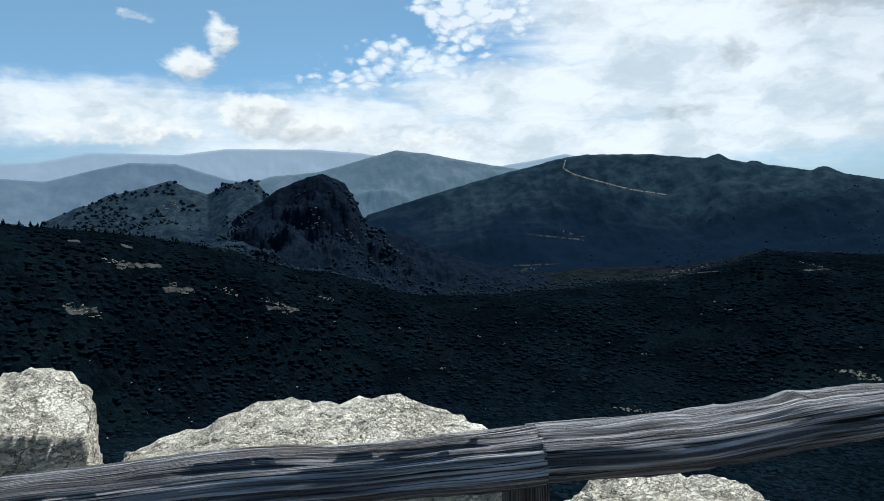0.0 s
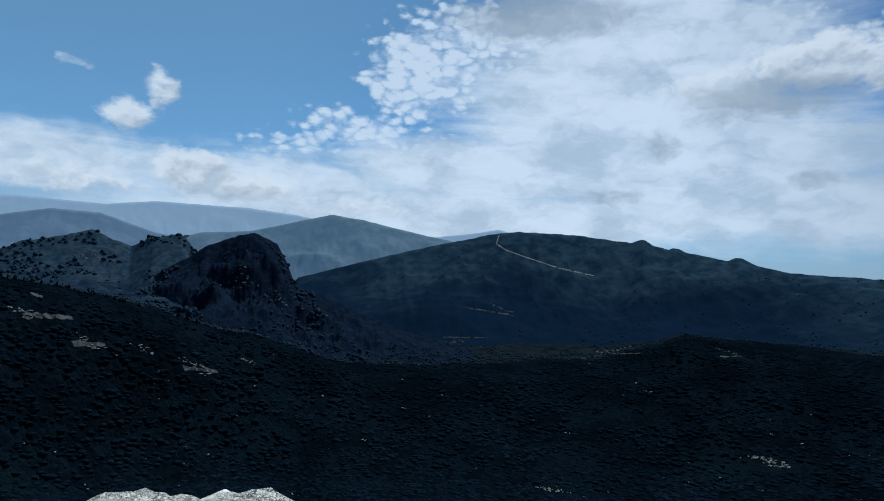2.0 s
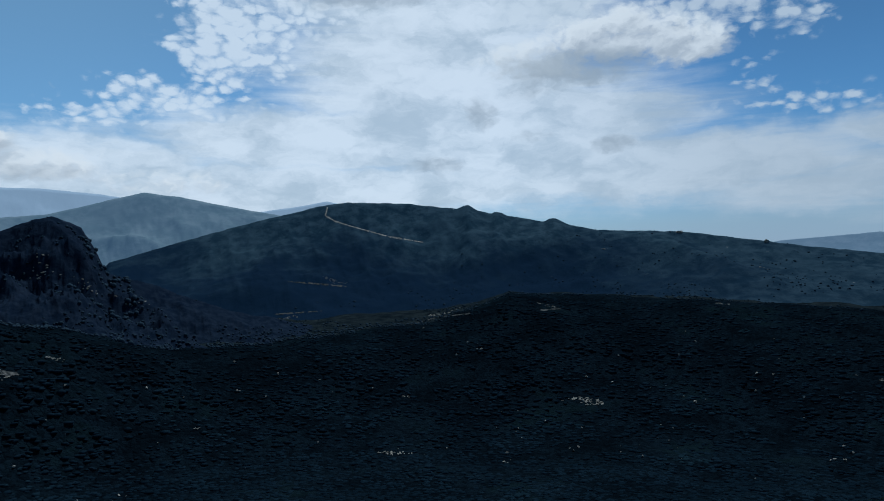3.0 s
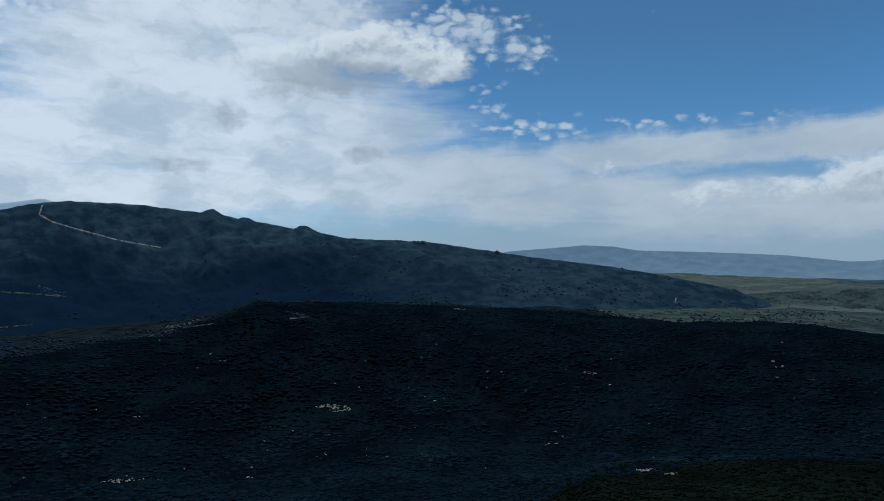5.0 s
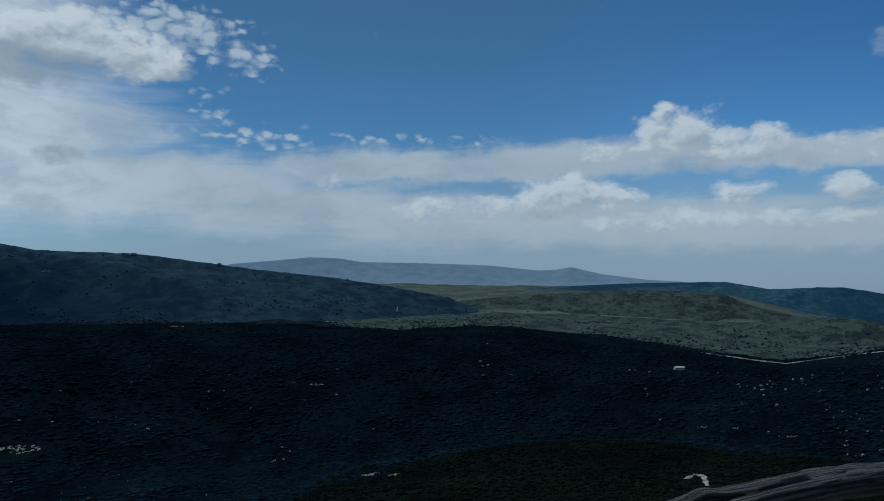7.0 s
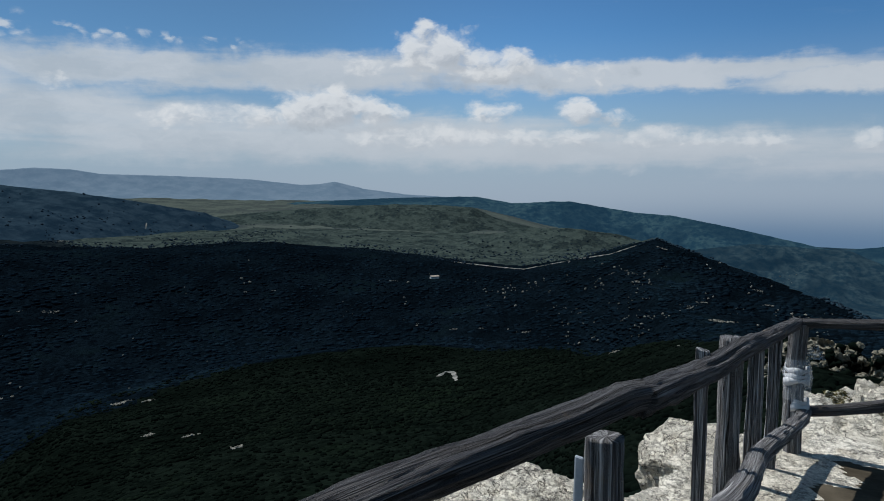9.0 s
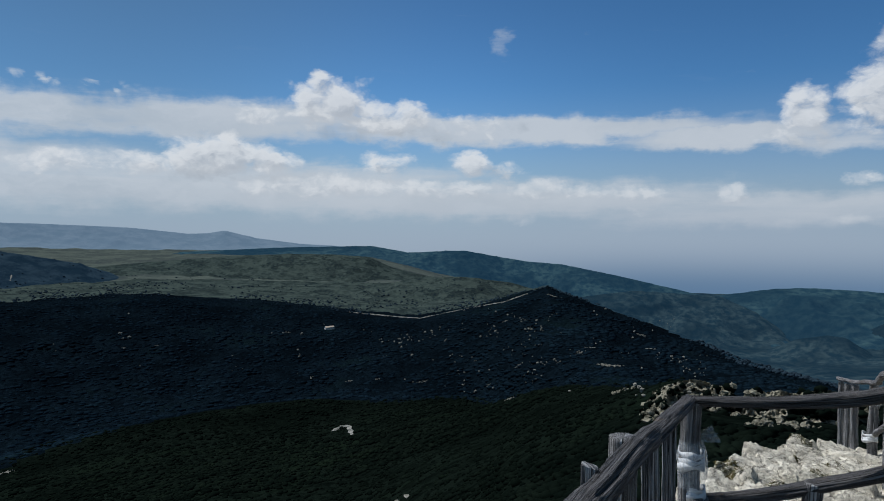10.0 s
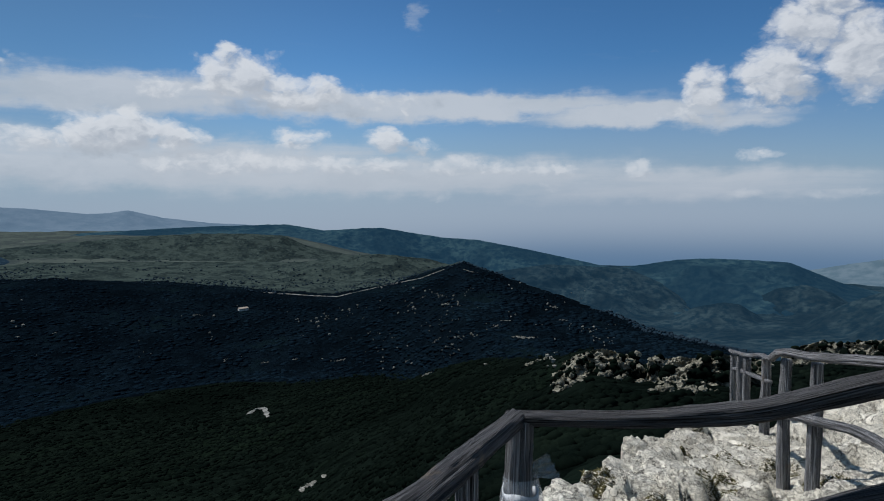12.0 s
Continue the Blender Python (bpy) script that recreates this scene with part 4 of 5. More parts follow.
trail("path_ridge", [(10.6, 4.0), (10.4, 3.3), (11.2, 2.8), (12.4, 2.4), (15.7, 1.4), (18.9, 0.8)], 5, track_mat, "pale dirt track climbing the long ridge")
trail("path_rim", [(86, -7.55), (90, -8.0), (92.1, -8.15), (96.5, -7.25), (99.3, -6.75), (101.5, -5.95)], 5, track_mat, "pale dirt road along the plateau rim")
trail("path_quarry", [(60.9, -4.1), (61.0, -3.6)], 4, track_mat, "short white road cut on a slope", 6)
CLEARED = [[(-26.3, -3.65), (-24.6, -3.75), (-22.9, -3.9)], [(-23.0, -5.8), (-20.5, -5.9)], [(-15.1, -7.75), (-12.1, -8.1)], [(-29.9, -6.85), (-27.5, -7.0)],
           [(-29.5, -1.6), (-28.6, -1.7)], [(-25.9, -2.1), (-25.0, -2.4)], [(7.2, -2.2), (9.8, -2.5), (12.4, -2.85)], [(17.4, -6.2), (19.9, -5.6), (22.9, -5.35)],
           [(28.6, -5.2), (30.4, -5.05)], [(6.1, -4.9), (10.5, -4.75)]]
for bearings in CLEARED:
    trail("path_clearing", bearings, 7, clear_mat, "pale stony grass clearing between dark trees", 8)
trail("path_clearing", [(84.6, -17.3), (85.3, -16.9), (85.9, -17.0), (86.2, -17.8)], 4, track_mat, "pale sandy clearing in the forest", 6)


def box(name, size, at, mat, parent, label="", lean=0.0):
    bm = bmesh.new()
    bmesh.ops.create_cube(bm, size=1, matrix=pose(*at, 0, 0, lean) @ Matrix.Diagonal((*size, 1)))
    bmesh.ops.bevel(bm, geom=bm.edges[:], offset=min(size) * 0.06, segments=1, affect="EDGES")
    return part(name, bm, mat, parent, label)


def farmhouse(az, el, turn, length):
    house = new("farmhouse")
    p = drop(az, el)
    CLEARINGS.append((p.x, p.y, 16))
    house.matrix_world = pose(p.x, p.y, p.z - 0.5, 0, 0, turn)
    box("wall", (length, 9, 5.5), (0, 0, 2.75), wall_mat, house)
    bm = bmesh.new()
    w = length / 2 + 0.5
    ring = [[bm.verts.new((x, y, z)) for y, z in ((-5.2, 5.4), (0, 7.9), (5.2, 5.4), (5.2, 5.1), (0, 7.5), (-5.2, 5.1))] for x in (-w, w)]
    for k in range(6):
        bm.faces.new((ring[0][k], ring[0][(k + 1) % 6], ring[1][(k + 1) % 6], ring[1][k]))
    bm.faces.new(ring[0][::-1])
    bm.faces.new(ring[1])
    part("roof", bm, roof_mat, house, "weathered clay tile roof")
    for k in range(4):
        for y in (-4.52, 4.52):
            box("window", (1.3, 0.1, 1.5), (-length * 0.36 + k * length * 0.24, y, 3.0), dark_mat, house)
    return tagged(house, "whitewashed farmhouse with a low tiled roof in forest", "house")


farmhouse(84.3, -8.95, 118, 20)


def forest(name, count, az_range, r_range, size, seed, mat, label, squash=0.85, shape=BALL1, bare=0.72, beyond=False, sunk=0.0):
    rng = np.random.RandomState(seed)
    az = rng.uniform(*az_range, count)
    r = np.exp(rng.uniform(math.log(r_range[0]), math.log(r_range[1]), count))
    ok = fbm(polar(az, r, 0 * r) / 70 + 5, 3) < bare
    ok &= r < curve(BROW, az, 1) * 1.0
    xy = polar(az, r, 0 * r)
    rim = curve(NEAR, az, 1)
    if beyond:
        ok &= (az < 46) | (r > rim)
    ok &= ~((az > 106.5) & (r > rim * 0.6) & (r < rim * 1.03) & (rng.rand(count) < 0.62))
    ok &= ~((az > 110.5) & (az < 128) & (r > 92) & (r < 178) & (rng.rand(count) < 0.88))
    for cx, cy, cr in CLEARINGS:
        ok &= np.hypot(xy[:, 0] - cx, xy[:, 1] - cy) > cr
    az, r = az[ok], r[ok]
    s = (size[0] + (size[1] - size[0]) * rng.rand(len(r)) ** 1.5) * np.clip(r / 700, 0.8, 1.5) * np.clip((curve(BROW, az, 1) - r) / 160 + 0.35, 0.35, 1)
    z = land_height(az, r) - s * squash * sunk
    v, f = clumps(polar(az, r, z), s, shape, seed, squash, 0.55)
    ob = mesh_object(name, v, f, mat)
    return tagged(ob, label, "forest", kind="stuff")


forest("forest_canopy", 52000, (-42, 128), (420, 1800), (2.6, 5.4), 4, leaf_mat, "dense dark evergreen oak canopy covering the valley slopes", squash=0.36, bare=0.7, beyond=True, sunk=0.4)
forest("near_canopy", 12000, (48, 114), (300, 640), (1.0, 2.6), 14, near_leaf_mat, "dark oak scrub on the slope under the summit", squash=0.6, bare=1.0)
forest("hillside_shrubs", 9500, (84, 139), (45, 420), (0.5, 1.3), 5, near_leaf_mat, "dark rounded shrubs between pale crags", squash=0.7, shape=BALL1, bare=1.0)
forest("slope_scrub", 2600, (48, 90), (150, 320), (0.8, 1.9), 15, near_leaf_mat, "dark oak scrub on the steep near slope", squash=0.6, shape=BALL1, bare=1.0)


def outer_trees(count, seed):
    """Trees thinning out beyond the forest's brow, up the ridges and over the plateau."""
    rng = np.random.RandomState(seed)
    az = rng.uniform(-35, 128, count)
    r = curve(BROW, az, 1) * (0.99 + rng.exponential(0.13, count))
    keep = (fbm(polar(az, r, 0 * r) / 120 + 2, 4) > 0.46) & (r < curve(BROW, az, 1) * 1.6)
    az, r = az[keep], r[keep]
    q = polar(az, r, 0 * r)
    q[:, 2] = [below(x, y) for x, y, _ in q]
    s = 1.5 + 2.6 * rng.rand(len(r)) ** 2
    v, f = clumps(q + np.array([0, 0, 0.8]), s, BALL1, seed, 0.7, 0.55)
    return tagged(mesh_object("outer_trees", v, f, hazed_leaf_mat), "scattered dark oaks thinning out beyond the forest", "forest", kind="stuff")


outer_trees(7500, 23)


def hill_trees(count, seed):
    """Separate dark trees and groves on the pale grass of the rocky hill and peak."""
    rng = np.random.RandomState(seed)
    az, r = rng.uniform(-32, -4, count), rng.uniform(1150, 1760, count)
    q = polar(az, r, 0 * r)
    grove = fbm(q / 85 + 31, 4)
    keep = grove > np.interp(az, [-32, -25, -20, -15, -10, -4], [0.40, 0.47, 0.55, 0.58, 0.55, 0.5])
    q, r = q[keep], r[keep]
    q[:, 2] = [below(x, y) for x, y, _ in q]
    s = 2.6 + 3.6 * rng.rand(len(q)) ** 1.5
    v, f = clumps(q + np.array([0, 0, 1.0]), s, BALL1, seed, 0.9, 0.55)
    return tagged(mesh_object("hill_trees", v, f, hazed_leaf_mat), "dark trees and groves on a pale grassy hill", "forest", kind="stuff")


hill_trees(3400, 37)


def slope_stones(name, count, az_range, el_range, size, seed, label, thresh):
    """Small pale rocks scattered in clusters over the forest slope."""
    rng = np.random.RandomState(seed)
    az, el = rng.uniform(*az_range, count), rng.uniform(*el_range, count)
    keep = fbm(np.stack([az * 0.55, el * 1.1, 0 * az + seed], -1), 4) > thresh
    q = np.array([drop(a, e)[:] for a, e in zip(az[keep], el[keep])])
    s = size * (0.35 + 0.8 * rng.rand(len(q)) ** 2) * np.clip(np.linalg.norm(q, axis=1) / 900, 0.4, 1.6)
    v, f = clumps(q + np.array([0, 0, 1.2]), s, BALL1, seed, 0.8, 0.9)
    return tagged(mesh_object(name, v, f, crag_mat, smooth=False), label, "rock", kind="stuff")


slope_stones("slope_stones", 800, (93, 116), (-14.5, -7.2), 1.7, 61, "small pale limestone rocks scattered over the wooded hill", 0.605)
slope_stones("valley_stones", 450, (76, 96), (-14, -8.4), 1.8, 62, "small pale rocks and rubble among dark trees", 0.60)
slope_stones("basin_stones", 700, (-30, 70), (-18, -6.5), 1.9, 63, "small pale stones showing through the forest", 0.63)


def pine(seed, height):
    rng = np.random.RandomState(seed)
    tree = new("pine_tree")
    bm = bmesh.new()
    bmesh.ops.create_cone(bm, cap_ends=True, segments=7, radius1=height * 0.03, radius2=height * 0.008, depth=height, matrix=Matrix.Translation((0, 0, height / 2)))
    part("trunk", bm, dark_mat, tree)
    pts, sz = [], []
    for k in range(26):
        t = rng.rand()
        w = height * 0.2 * (1 - t) ** 0.8 + 0.1
        a = rng.rand() * 6.28
        pts.append((math.cos(a) * w * 0.7, math.sin(a) * w * 0.7, height * (0.15 + 0.85 * t)))
        sz.append(w * rng.uniform(0.45, 0.8) + 0.15)
    v, f = clumps(np.array(pts), sz, BALL1, seed, 0.9, 0.9)
    mesh_object("crown", v, f, pine_mat, tree)
    return tagged(tree, "dark conical pine standing on the forest skyline", "tree", "pines on the skyline")


pines = [pine(60 + k, 9.0) for k in range(3)]
rng = np.random.RandomState(8)
for i in range(46):
    a = -34.5 + 14.5 * rng.rand() if i < 34 else -20 + 8 * rng.rand()
    r = float(curve(BROW, np.array([a]), 1)[0]) - 14 + 24 * rng.rand()
    z = float(land_height(a, r))
    q = polar(np.array(a), np.array(r), np.array(z))
    m = pose(*q, 0, 0, rng.rand() * 360) @ Matrix.Diagonal((*([0.55 + 0.5 * rng.rand()] * 3), 1))
    if i < 3:
        pines[i].matrix_basis = m
    else:
        twin = copy_thing(pines[i % 3], m)
        twin.matrix_basis = m


# ---- the summit ----
EDGE = [(-9, 1.7), (-3.5, 1.25), (-1.0, 1.75), (0.5, 1.0), (2.0, 0.15), (4.2, -1.35), (5.2, -2.35), (5.96, -2.7), (6.6, -3.25), (7.4, -4.0), (8.1, -4.45), (10.1, -6.2), (12.5, -8.5), (16, -12)]


def along(x, y):
    return (x - 1.83) * 0.82 - (y + 1.2) * 0.57, (x - 1.83) * 0.57 + (y + 1.2) * 0.82


def summit_height(x, y):
    u, v = along(x, y)
    z = np.interp(u, [-7, -2, 0, 2.8, 4.4, 6.2, 10.6, 12.6, 14, 18], [-1.45, -1.6, -1.72, -2.1, -2.2, -2.66, -3.55, -4.15, -5.1, -9])
    z = z + 0.55 * np.maximum(-v - 0.5, 0) * np.clip((u - 3.5) / 4, 0, 1)
    return z + 0.12 * np.clip(v, 0, 1.2) * np.clip((u - 4.5) / 2, 0, 1)


def cells(p, seed):
    """Distance to the nearest and next stones of a jittered grid, and the nearest one's number."""
    base = np.floor(p).astype(int)
    best, second, ident = np.full(len(p), 9.0), np.full(len(p), 9.0), np.zeros(len(p))
    for dx in (-1, 0, 1):
        for dy in (-1, 0, 1):
            c = base + (dx, dy)
            h = np.sin(c[:, 0] * 127.1 + c[:, 1] * 311.7 + seed) * 43758.5453
            h1, h2 = h - np.floor(h), h * 1.37 - np.floor(h * 1.37)
            d = np.hypot(c[:, 0] + h1 - p[:, 0], c[:, 1] + h2 - p[:, 1])
            nearer = d < best
            second = np.where(nearer, best, np.minimum(second, d))
            ident = np.where(nearer, h1 * 0.5 + h2 * 0.5, ident)
            best = np.where(nearer, d, best)
    return best, second, ident


SHELVES = [(-3.9, 4.1, -2.8, 1.15), (-2.6, 4.1, -2.8, 1.1), (-5.1, 3.75, -2.75, 0.75), (-1.05, 2.6, -2.08, 0.62), (3.2, -0.05, -2.9, 0.55), (4.9, -1.55, -3.15, 0.6)]


def summit_rock():
    step = 0.043
    xs, ys = np.arange(-7, 14.5, step), np.arange(-11, 5.7, step)
    x, y = np.meshgrid(xs, ys)
    x, y = x.ravel(), y.ravel()
    p = np.stack([x, y, 0 * x], -1)
    z = summit_height(x, y)
    ex, ey = np.array(EDGE).T
    u, v = along(x, y)
    warp = np.stack([u * 0.75 + fbm(p * 1.1, 3) * 1.2, v * 1.25 + fbm(p * 1.1 + 40, 3) * 1.2], -1)
    a, b, ident = cells(warp, 1.0)
    a2, b2, ident2 = cells(warp * 2.7, 5.0)
    bare = np.clip((u - 3.2) / 1.5, 0, 1)
    gap = np.interp(x, ex, ey) - y + craggy(p * 0.8 + 3, 2) * 0.22 + (ident - 0.5) * 0.3
    z = z + bare * ((ident - 0.5) * 0.36 + (ident2 - 0.5) * 0.08 - 0.13 * np.exp(-((b - a) / 0.05) ** 2) - 0.05 * np.exp(-((b2 - a2) / 0.07) ** 2))
    z = z + craggy(p * 1.1 + 7, 5, 0.5) * 0.055 * (0.3 + 0.7 * bare) - bare * (cracks(p * 1.0 + 11, 0.04) * 0.07 + cracks(p * 3.2 + 53, 0.07) * 0.025)
    # tilted beds that break off in low ledges
    bed = (u * 0.4 + v * 1.2 + fbm(p * 0.9 + 60, 4) * 1.5) * 1.7
    z = z + bare * 0.09 * ((bed - np.floor(bed)) ** 2.2 - 0.3)
    fall = np.clip(-gap / 0.34, 0, 1)
    z = z - 6.0 * fall ** 1.3 + fall * craggy(np.stack([x * 2, y * 2, z], -1), 3) * 0.25
    # rock shelves that carry the boulders beyond the edge
    for cx, cy, top, reach in SHELVES:
        away = np.hypot(x - cx, y - cy) + (fbm(p * 1.9 + cx, 4) - 0.5) * 0.5
        z = np.maximum(z, top + (fbm(p * 3 + 21, 4) - 0.5) * 0.2 - 3.2 * np.maximum(away - reach, 0))
    quads = grid_faces(len(ys), len(xs))
    ob = mesh_object("ground_summit", np.stack([x, y, z], -1), quads, stone_mat)
    # unseen floor inside the fence, added dark to cut light bounced off the slabs
    ob.data.materials.append(dark_floor_mat)
    fray = craggy(p * 1.4 + 90, 4, 0.6) * 0.22
    inside = (u + fray < 2.8) & (v + fray < 0.45) & (gap > 0.35)
    ob.data.polygons.foreach_set("material_index", inside[quads[:, 0]].astype(np.int32))
    return tagged(ob, "pale cracked limestone summit slabs with dry tufts", "rock", kind="structure")


SLABS = summit_rock()
bpy.context.view_layer.update()
BALL6 = ball(6)


def boulder(name, at, size, seed, turn, label, cuts=15, rough=0.06, lean=0, crown=0.0, faces=()):
    """A block of limestone: a ball cut by random planes, then fractured and weathered."""
    v, f = BALL6
    rng = np.random.RandomState(seed)
    planes = rng.normal(size=(cuts, 3))
    planes /= np.linalg.norm(planes, axis=1)[:, None]
    planes = np.vstack([planes, [[0, 0, 1], [0.1, -0.99, 0.1]]])
    dist = np.concatenate([rng.uniform(0.62, 0.95, cuts), [0.72, 0.7]])
    if faces:
        planes = np.array([f[:3] for f in faces], float)
        planes /= np.linalg.norm(planes, axis=1)[:, None]
        dist = np.array([f[3] for f in faces])
    r = np.min(dist[None] / np.maximum(v @ planes.T, 0.08), axis=1)
    r = np.minimum(r, 1.25)
    p = v * r[:, None] * np.array(size)
    p[:, 2] *= 1 - crown * np.clip(np.abs(p[:, 0] - 0.14 * size[0]) / size[0], 0, 1.1) ** 2 * (p[:, 2] > 0)
    big = craggy(p * 1.3 + seed, 3)
    layer = craggy(p * np.array([1.2, 1.2, 6.0]) + seed, 4, 0.55)
    mid = craggy(p * 4.5 + seed, 4, 0.55)
    split = cracks(p * np.array([2.0, 2.0, 3.6]) + seed + 31, 0.06) * 1.0 + cracks(p * np.array([5.5, 5.5, 8.0]) + seed + 77, 0.10) * 0.45
    p = p + v * (big * rough * 1.5 + layer * rough * 0.55 + mid * rough * 0.55 - split * 0.05)[:, None]
    ob = mesh_object(name, p, f, stone_mat)
    ob.matrix_world = pose(*at, 0, lean, turn)
    return tagged(ob, label, "rock")


boulder("boulder", (-3.15, 4.15, -2.17), (1.86, 0.95, 0.94), 3, -6, "broad weathered limestone boulder below the fence", lean=-1, crown=0.55)
boulder("boulder", (-4.91, 3.75, -2.08), (0.78, 0.85, 1.0), 12, 35, "squared limestone block with a shaded face", faces=[(0.1, -0.22, 1, 0.8), (0.05, -1, -0.22, 0.16), (1, -0.15, 0.12, 0.66), (-1, 0.1, 0.1, 0.8), (0, 1, 0.1, 0.8), (0.7, 0, 0.8, 1.02)], rough=0.035)
boulder("boulder", (-1.05, 2.65, -1.76), (0.98, 0.55, 0.53), 21, 5, "low pale limestone rock under the rail")
boulder("boulder", (3.2, -0.02, -2.46), (0.88, 0.85, 0.78), 31, 35, "pale limestone boulder beyond the sloping rail")
boulder("boulder", (4.9, -1.58, -2.72), (0.72, 0.72, 0.82), 42, 80, "pale fissured limestone boulder behind the fence slats")


def floor_at(x, y):
    """Height of the summit slabs at a place."""
    hit, place, *_ = SLABS.ray_cast(Vector((x, y, 3)), Vector((0, 0, -1)))
    return place.z if hit else -2.5


def tuft(x, y, radius, seed):
    """A flat cushion of dry grass on the rock."""
    rng = np.random.RandomState(seed)
    n = 2000
    a, d = rng.rand(n) * 6.283, radius * np.sqrt(rng.rand(n))
    v, f = [], []
    for k in range(n):
        px, py = x + math.cos(a[k]) * d[k], y + math.sin(a[k]) * d[k] * 0.8
        pz = floor_at(px, py) - 0.01
        h = 0.006 + 0.012 * rng.rand()
        lean = rng.normal(size=2) * 0.018
        w = 0.007 + 0.009 * rng.rand()
        c, s = math.cos(a[k] * 3) * w, math.sin(a[k] * 3) * w
        i = len(v)
        v += [(px - c, py - s, pz), (px + c, py + s, pz), (px - s * 0.7, py + c * 0.7, pz), (px + lean[0], py + lean[1], pz + h)]
        f += [[i, i + 1, i + 3], [i + 1, i + 2, i + 3], [i + 2, i, i + 3]]
    ob = mesh_object("grass_tuft", v, f, moss_mat)
    return tagged(ob, "cushion of dry olive brown grass on limestone", "grass", kind="stuff")


for k, (az, el, radius) in enumerate([(113.6, -22.9, 0.32), (114.6, -22.4, 0.3), (121.5, -20.4, 0.16), (124.8, -20.0, 0.42), (126.6, -19.3, 0.45), (124.3, -21.8, 0.25), (122.4, -18.4, 0.25), (124, -23.4, 0.3), (128.6, -20.9, 0.3), (121.3, -17.6, 0.3), (125, -17.5, 0.4), (119.6, -24.6, 0.25), (131.8, -20.5, 0.3)]):
    a, e = radians(az), radians(el)
    way = Vector((math.sin(a) * math.cos(e), math.cos(a) * math.cos(e), math.sin(e)))
    start = Vector((1.83, -1.2, -0.12))
    hit, q, *_ = SLABS.ray_cast(start + way * 3.6, way)
    if hit and q.x < 14:
        tuft(q.x, q.y, radius * 0.68, 200 + k)


# ---- fences ----
def smooth_line(pts, n):
    p = np.array(pts, float)
    p = np.vstack([2 * p[0] - p[1], p, 2 * p[-1] - p[-2]])
    out = []
    for t in np.linspace(0, len(pts) - 1 - 1e-6, n):
        i = int(t)
        s = t - i
        a, b, c, d = p[i:i + 4]
        out.append(0.5 * (2 * b + (c - a) * s + (2 * a - 5 * b + 4 * c - d) * s ** 2 + (3 * b - a - 3 * c + d) * s ** 3))
    return np.array(out)


def log(name, pts, radii, seed, parent, label="", knots=(), around=44, crook=0.25, mat=None, square=2.5):
    """A weathered pole along a line of points, with grain furrows, splits and knots."""
    rough = np.array(pts, float)
    length = float(np.sum(np.linalg.norm(np.diff(rough, axis=0), axis=1)))
    n = max(24, int(length / 0.012))
    line = smooth_line(pts, n)
    s = np.concatenate([[0], np.cumsum(np.linalg.norm(np.diff(line, axis=0), axis=1))])
    rad = np.interp(np.linspace(0, 1, n), np.linspace(0, 1, len(radii)), radii)
    sway = np.stack([fbm(np.stack([s * 1.1 + seed * 7.1, 0 * s + k * 9, 0 * s], -1), 3) - 0.5 for k in range(3)], -1) * rad[:, None] * crook * 4
    line = line + sway * np.minimum(1, np.minimum(s, s[-1] - s) / 0.2)[:, None]
    tan = np.gradient(line, axis=0)
    tan /= np.linalg.norm(tan, axis=1)[:, None]
    ref = np.array([0, 0, 1.0]) if abs(tan[:, 2]).mean() < 0.8 else np.array([0.3, 1.0, 0])
    side = np.cross(tan, ref)
    side /= np.linalg.norm(side, axis=1)[:, None]
    up = np.cross(side, tan)
    th = np.linspace(0, 2 * math.pi, around, endpoint=False)
    ss, tt = np.meshgrid(s, th, indexing="ij")
    flat = np.stack([np.cos(tt) * 1.0 + seed, np.sin(tt) * 1.0, ss * 2.0], -1).reshape(-1, 3)
    shape = (fbm(flat * np.array([1, 1, 1.2]), 3) - 0.5).reshape(ss.shape) * 0.42
    furrow = (fbm(flat * np.array([6, 6, 0.8]) + 30, 4, 0.62, True) - 0.6).reshape(ss.shape) * 0.48
    split = -0.30 * np.exp(-((((tt - 1.25 - 0.35 * np.sin(ss * 1.7 + seed)) + math.pi) % (2 * math.pi) - math.pi) / 0.09) ** 2) * np.clip(np.sin(ss * 2.3 + seed * 1.3) + 0.55, 0, 1)
    lumps = 0
    for ks, ka, kr in knots:
        lumps = lumps + kr * np.exp(-((ss - ks) / 0.05) ** 2 - ((((tt - ka) + math.pi) % (2 * math.pi) - math.pi) / 0.5) ** 2)
    turn = tt + 0.12 * np.sin(ss * 1.3 + seed)
    block = 0.96 / (np.abs(np.cos(turn)) ** square + np.abs(np.sin(turn)) ** square) ** (1 / square)
    rr = rad[:, None] * block * (1 + shape + furrow + split + lumps)
    verts = line[:, None] + rr[..., None] * (np.cos(tt)[..., None] * side[:, None] + np.sin(tt)[..., None] * up[:, None])
    verts = np.concatenate([line[:1][:, None].repeat(around, 1) + (verts[:1] - line[:1][:, None]) * 0.03, verts, line[-1:][:, None].repeat(around, 1) + (verts[-1:] - line[-1:][:, None]) * 0.03])
    rows = len(verts)
    ob = mesh_object(name, verts.reshape(-1, 3), grid_faces(rows, around, wrap=True)[:, ::-1], mat or wood_mat, parent)
    uv = ob.data.uv_layers.new(name="grain")
    i = np.zeros(len(ob.data.loops), dtype=np.int32)
    ob.data.loops.foreach_get("vertex_index", i)
    row, col = i // around, i % around
    sv = np.concatenate([[0], s, [s[-1]]])
    wave = 0.5 - 0.5 * np.cos(col / around * 2 * math.pi)
    co = np.stack([wave + seed * 0.37 + 2.0 * (col > around / 2), sv[row] + seed], -1).astype(np.float32)
    uv.data.foreach_set("uv", co.ravel())
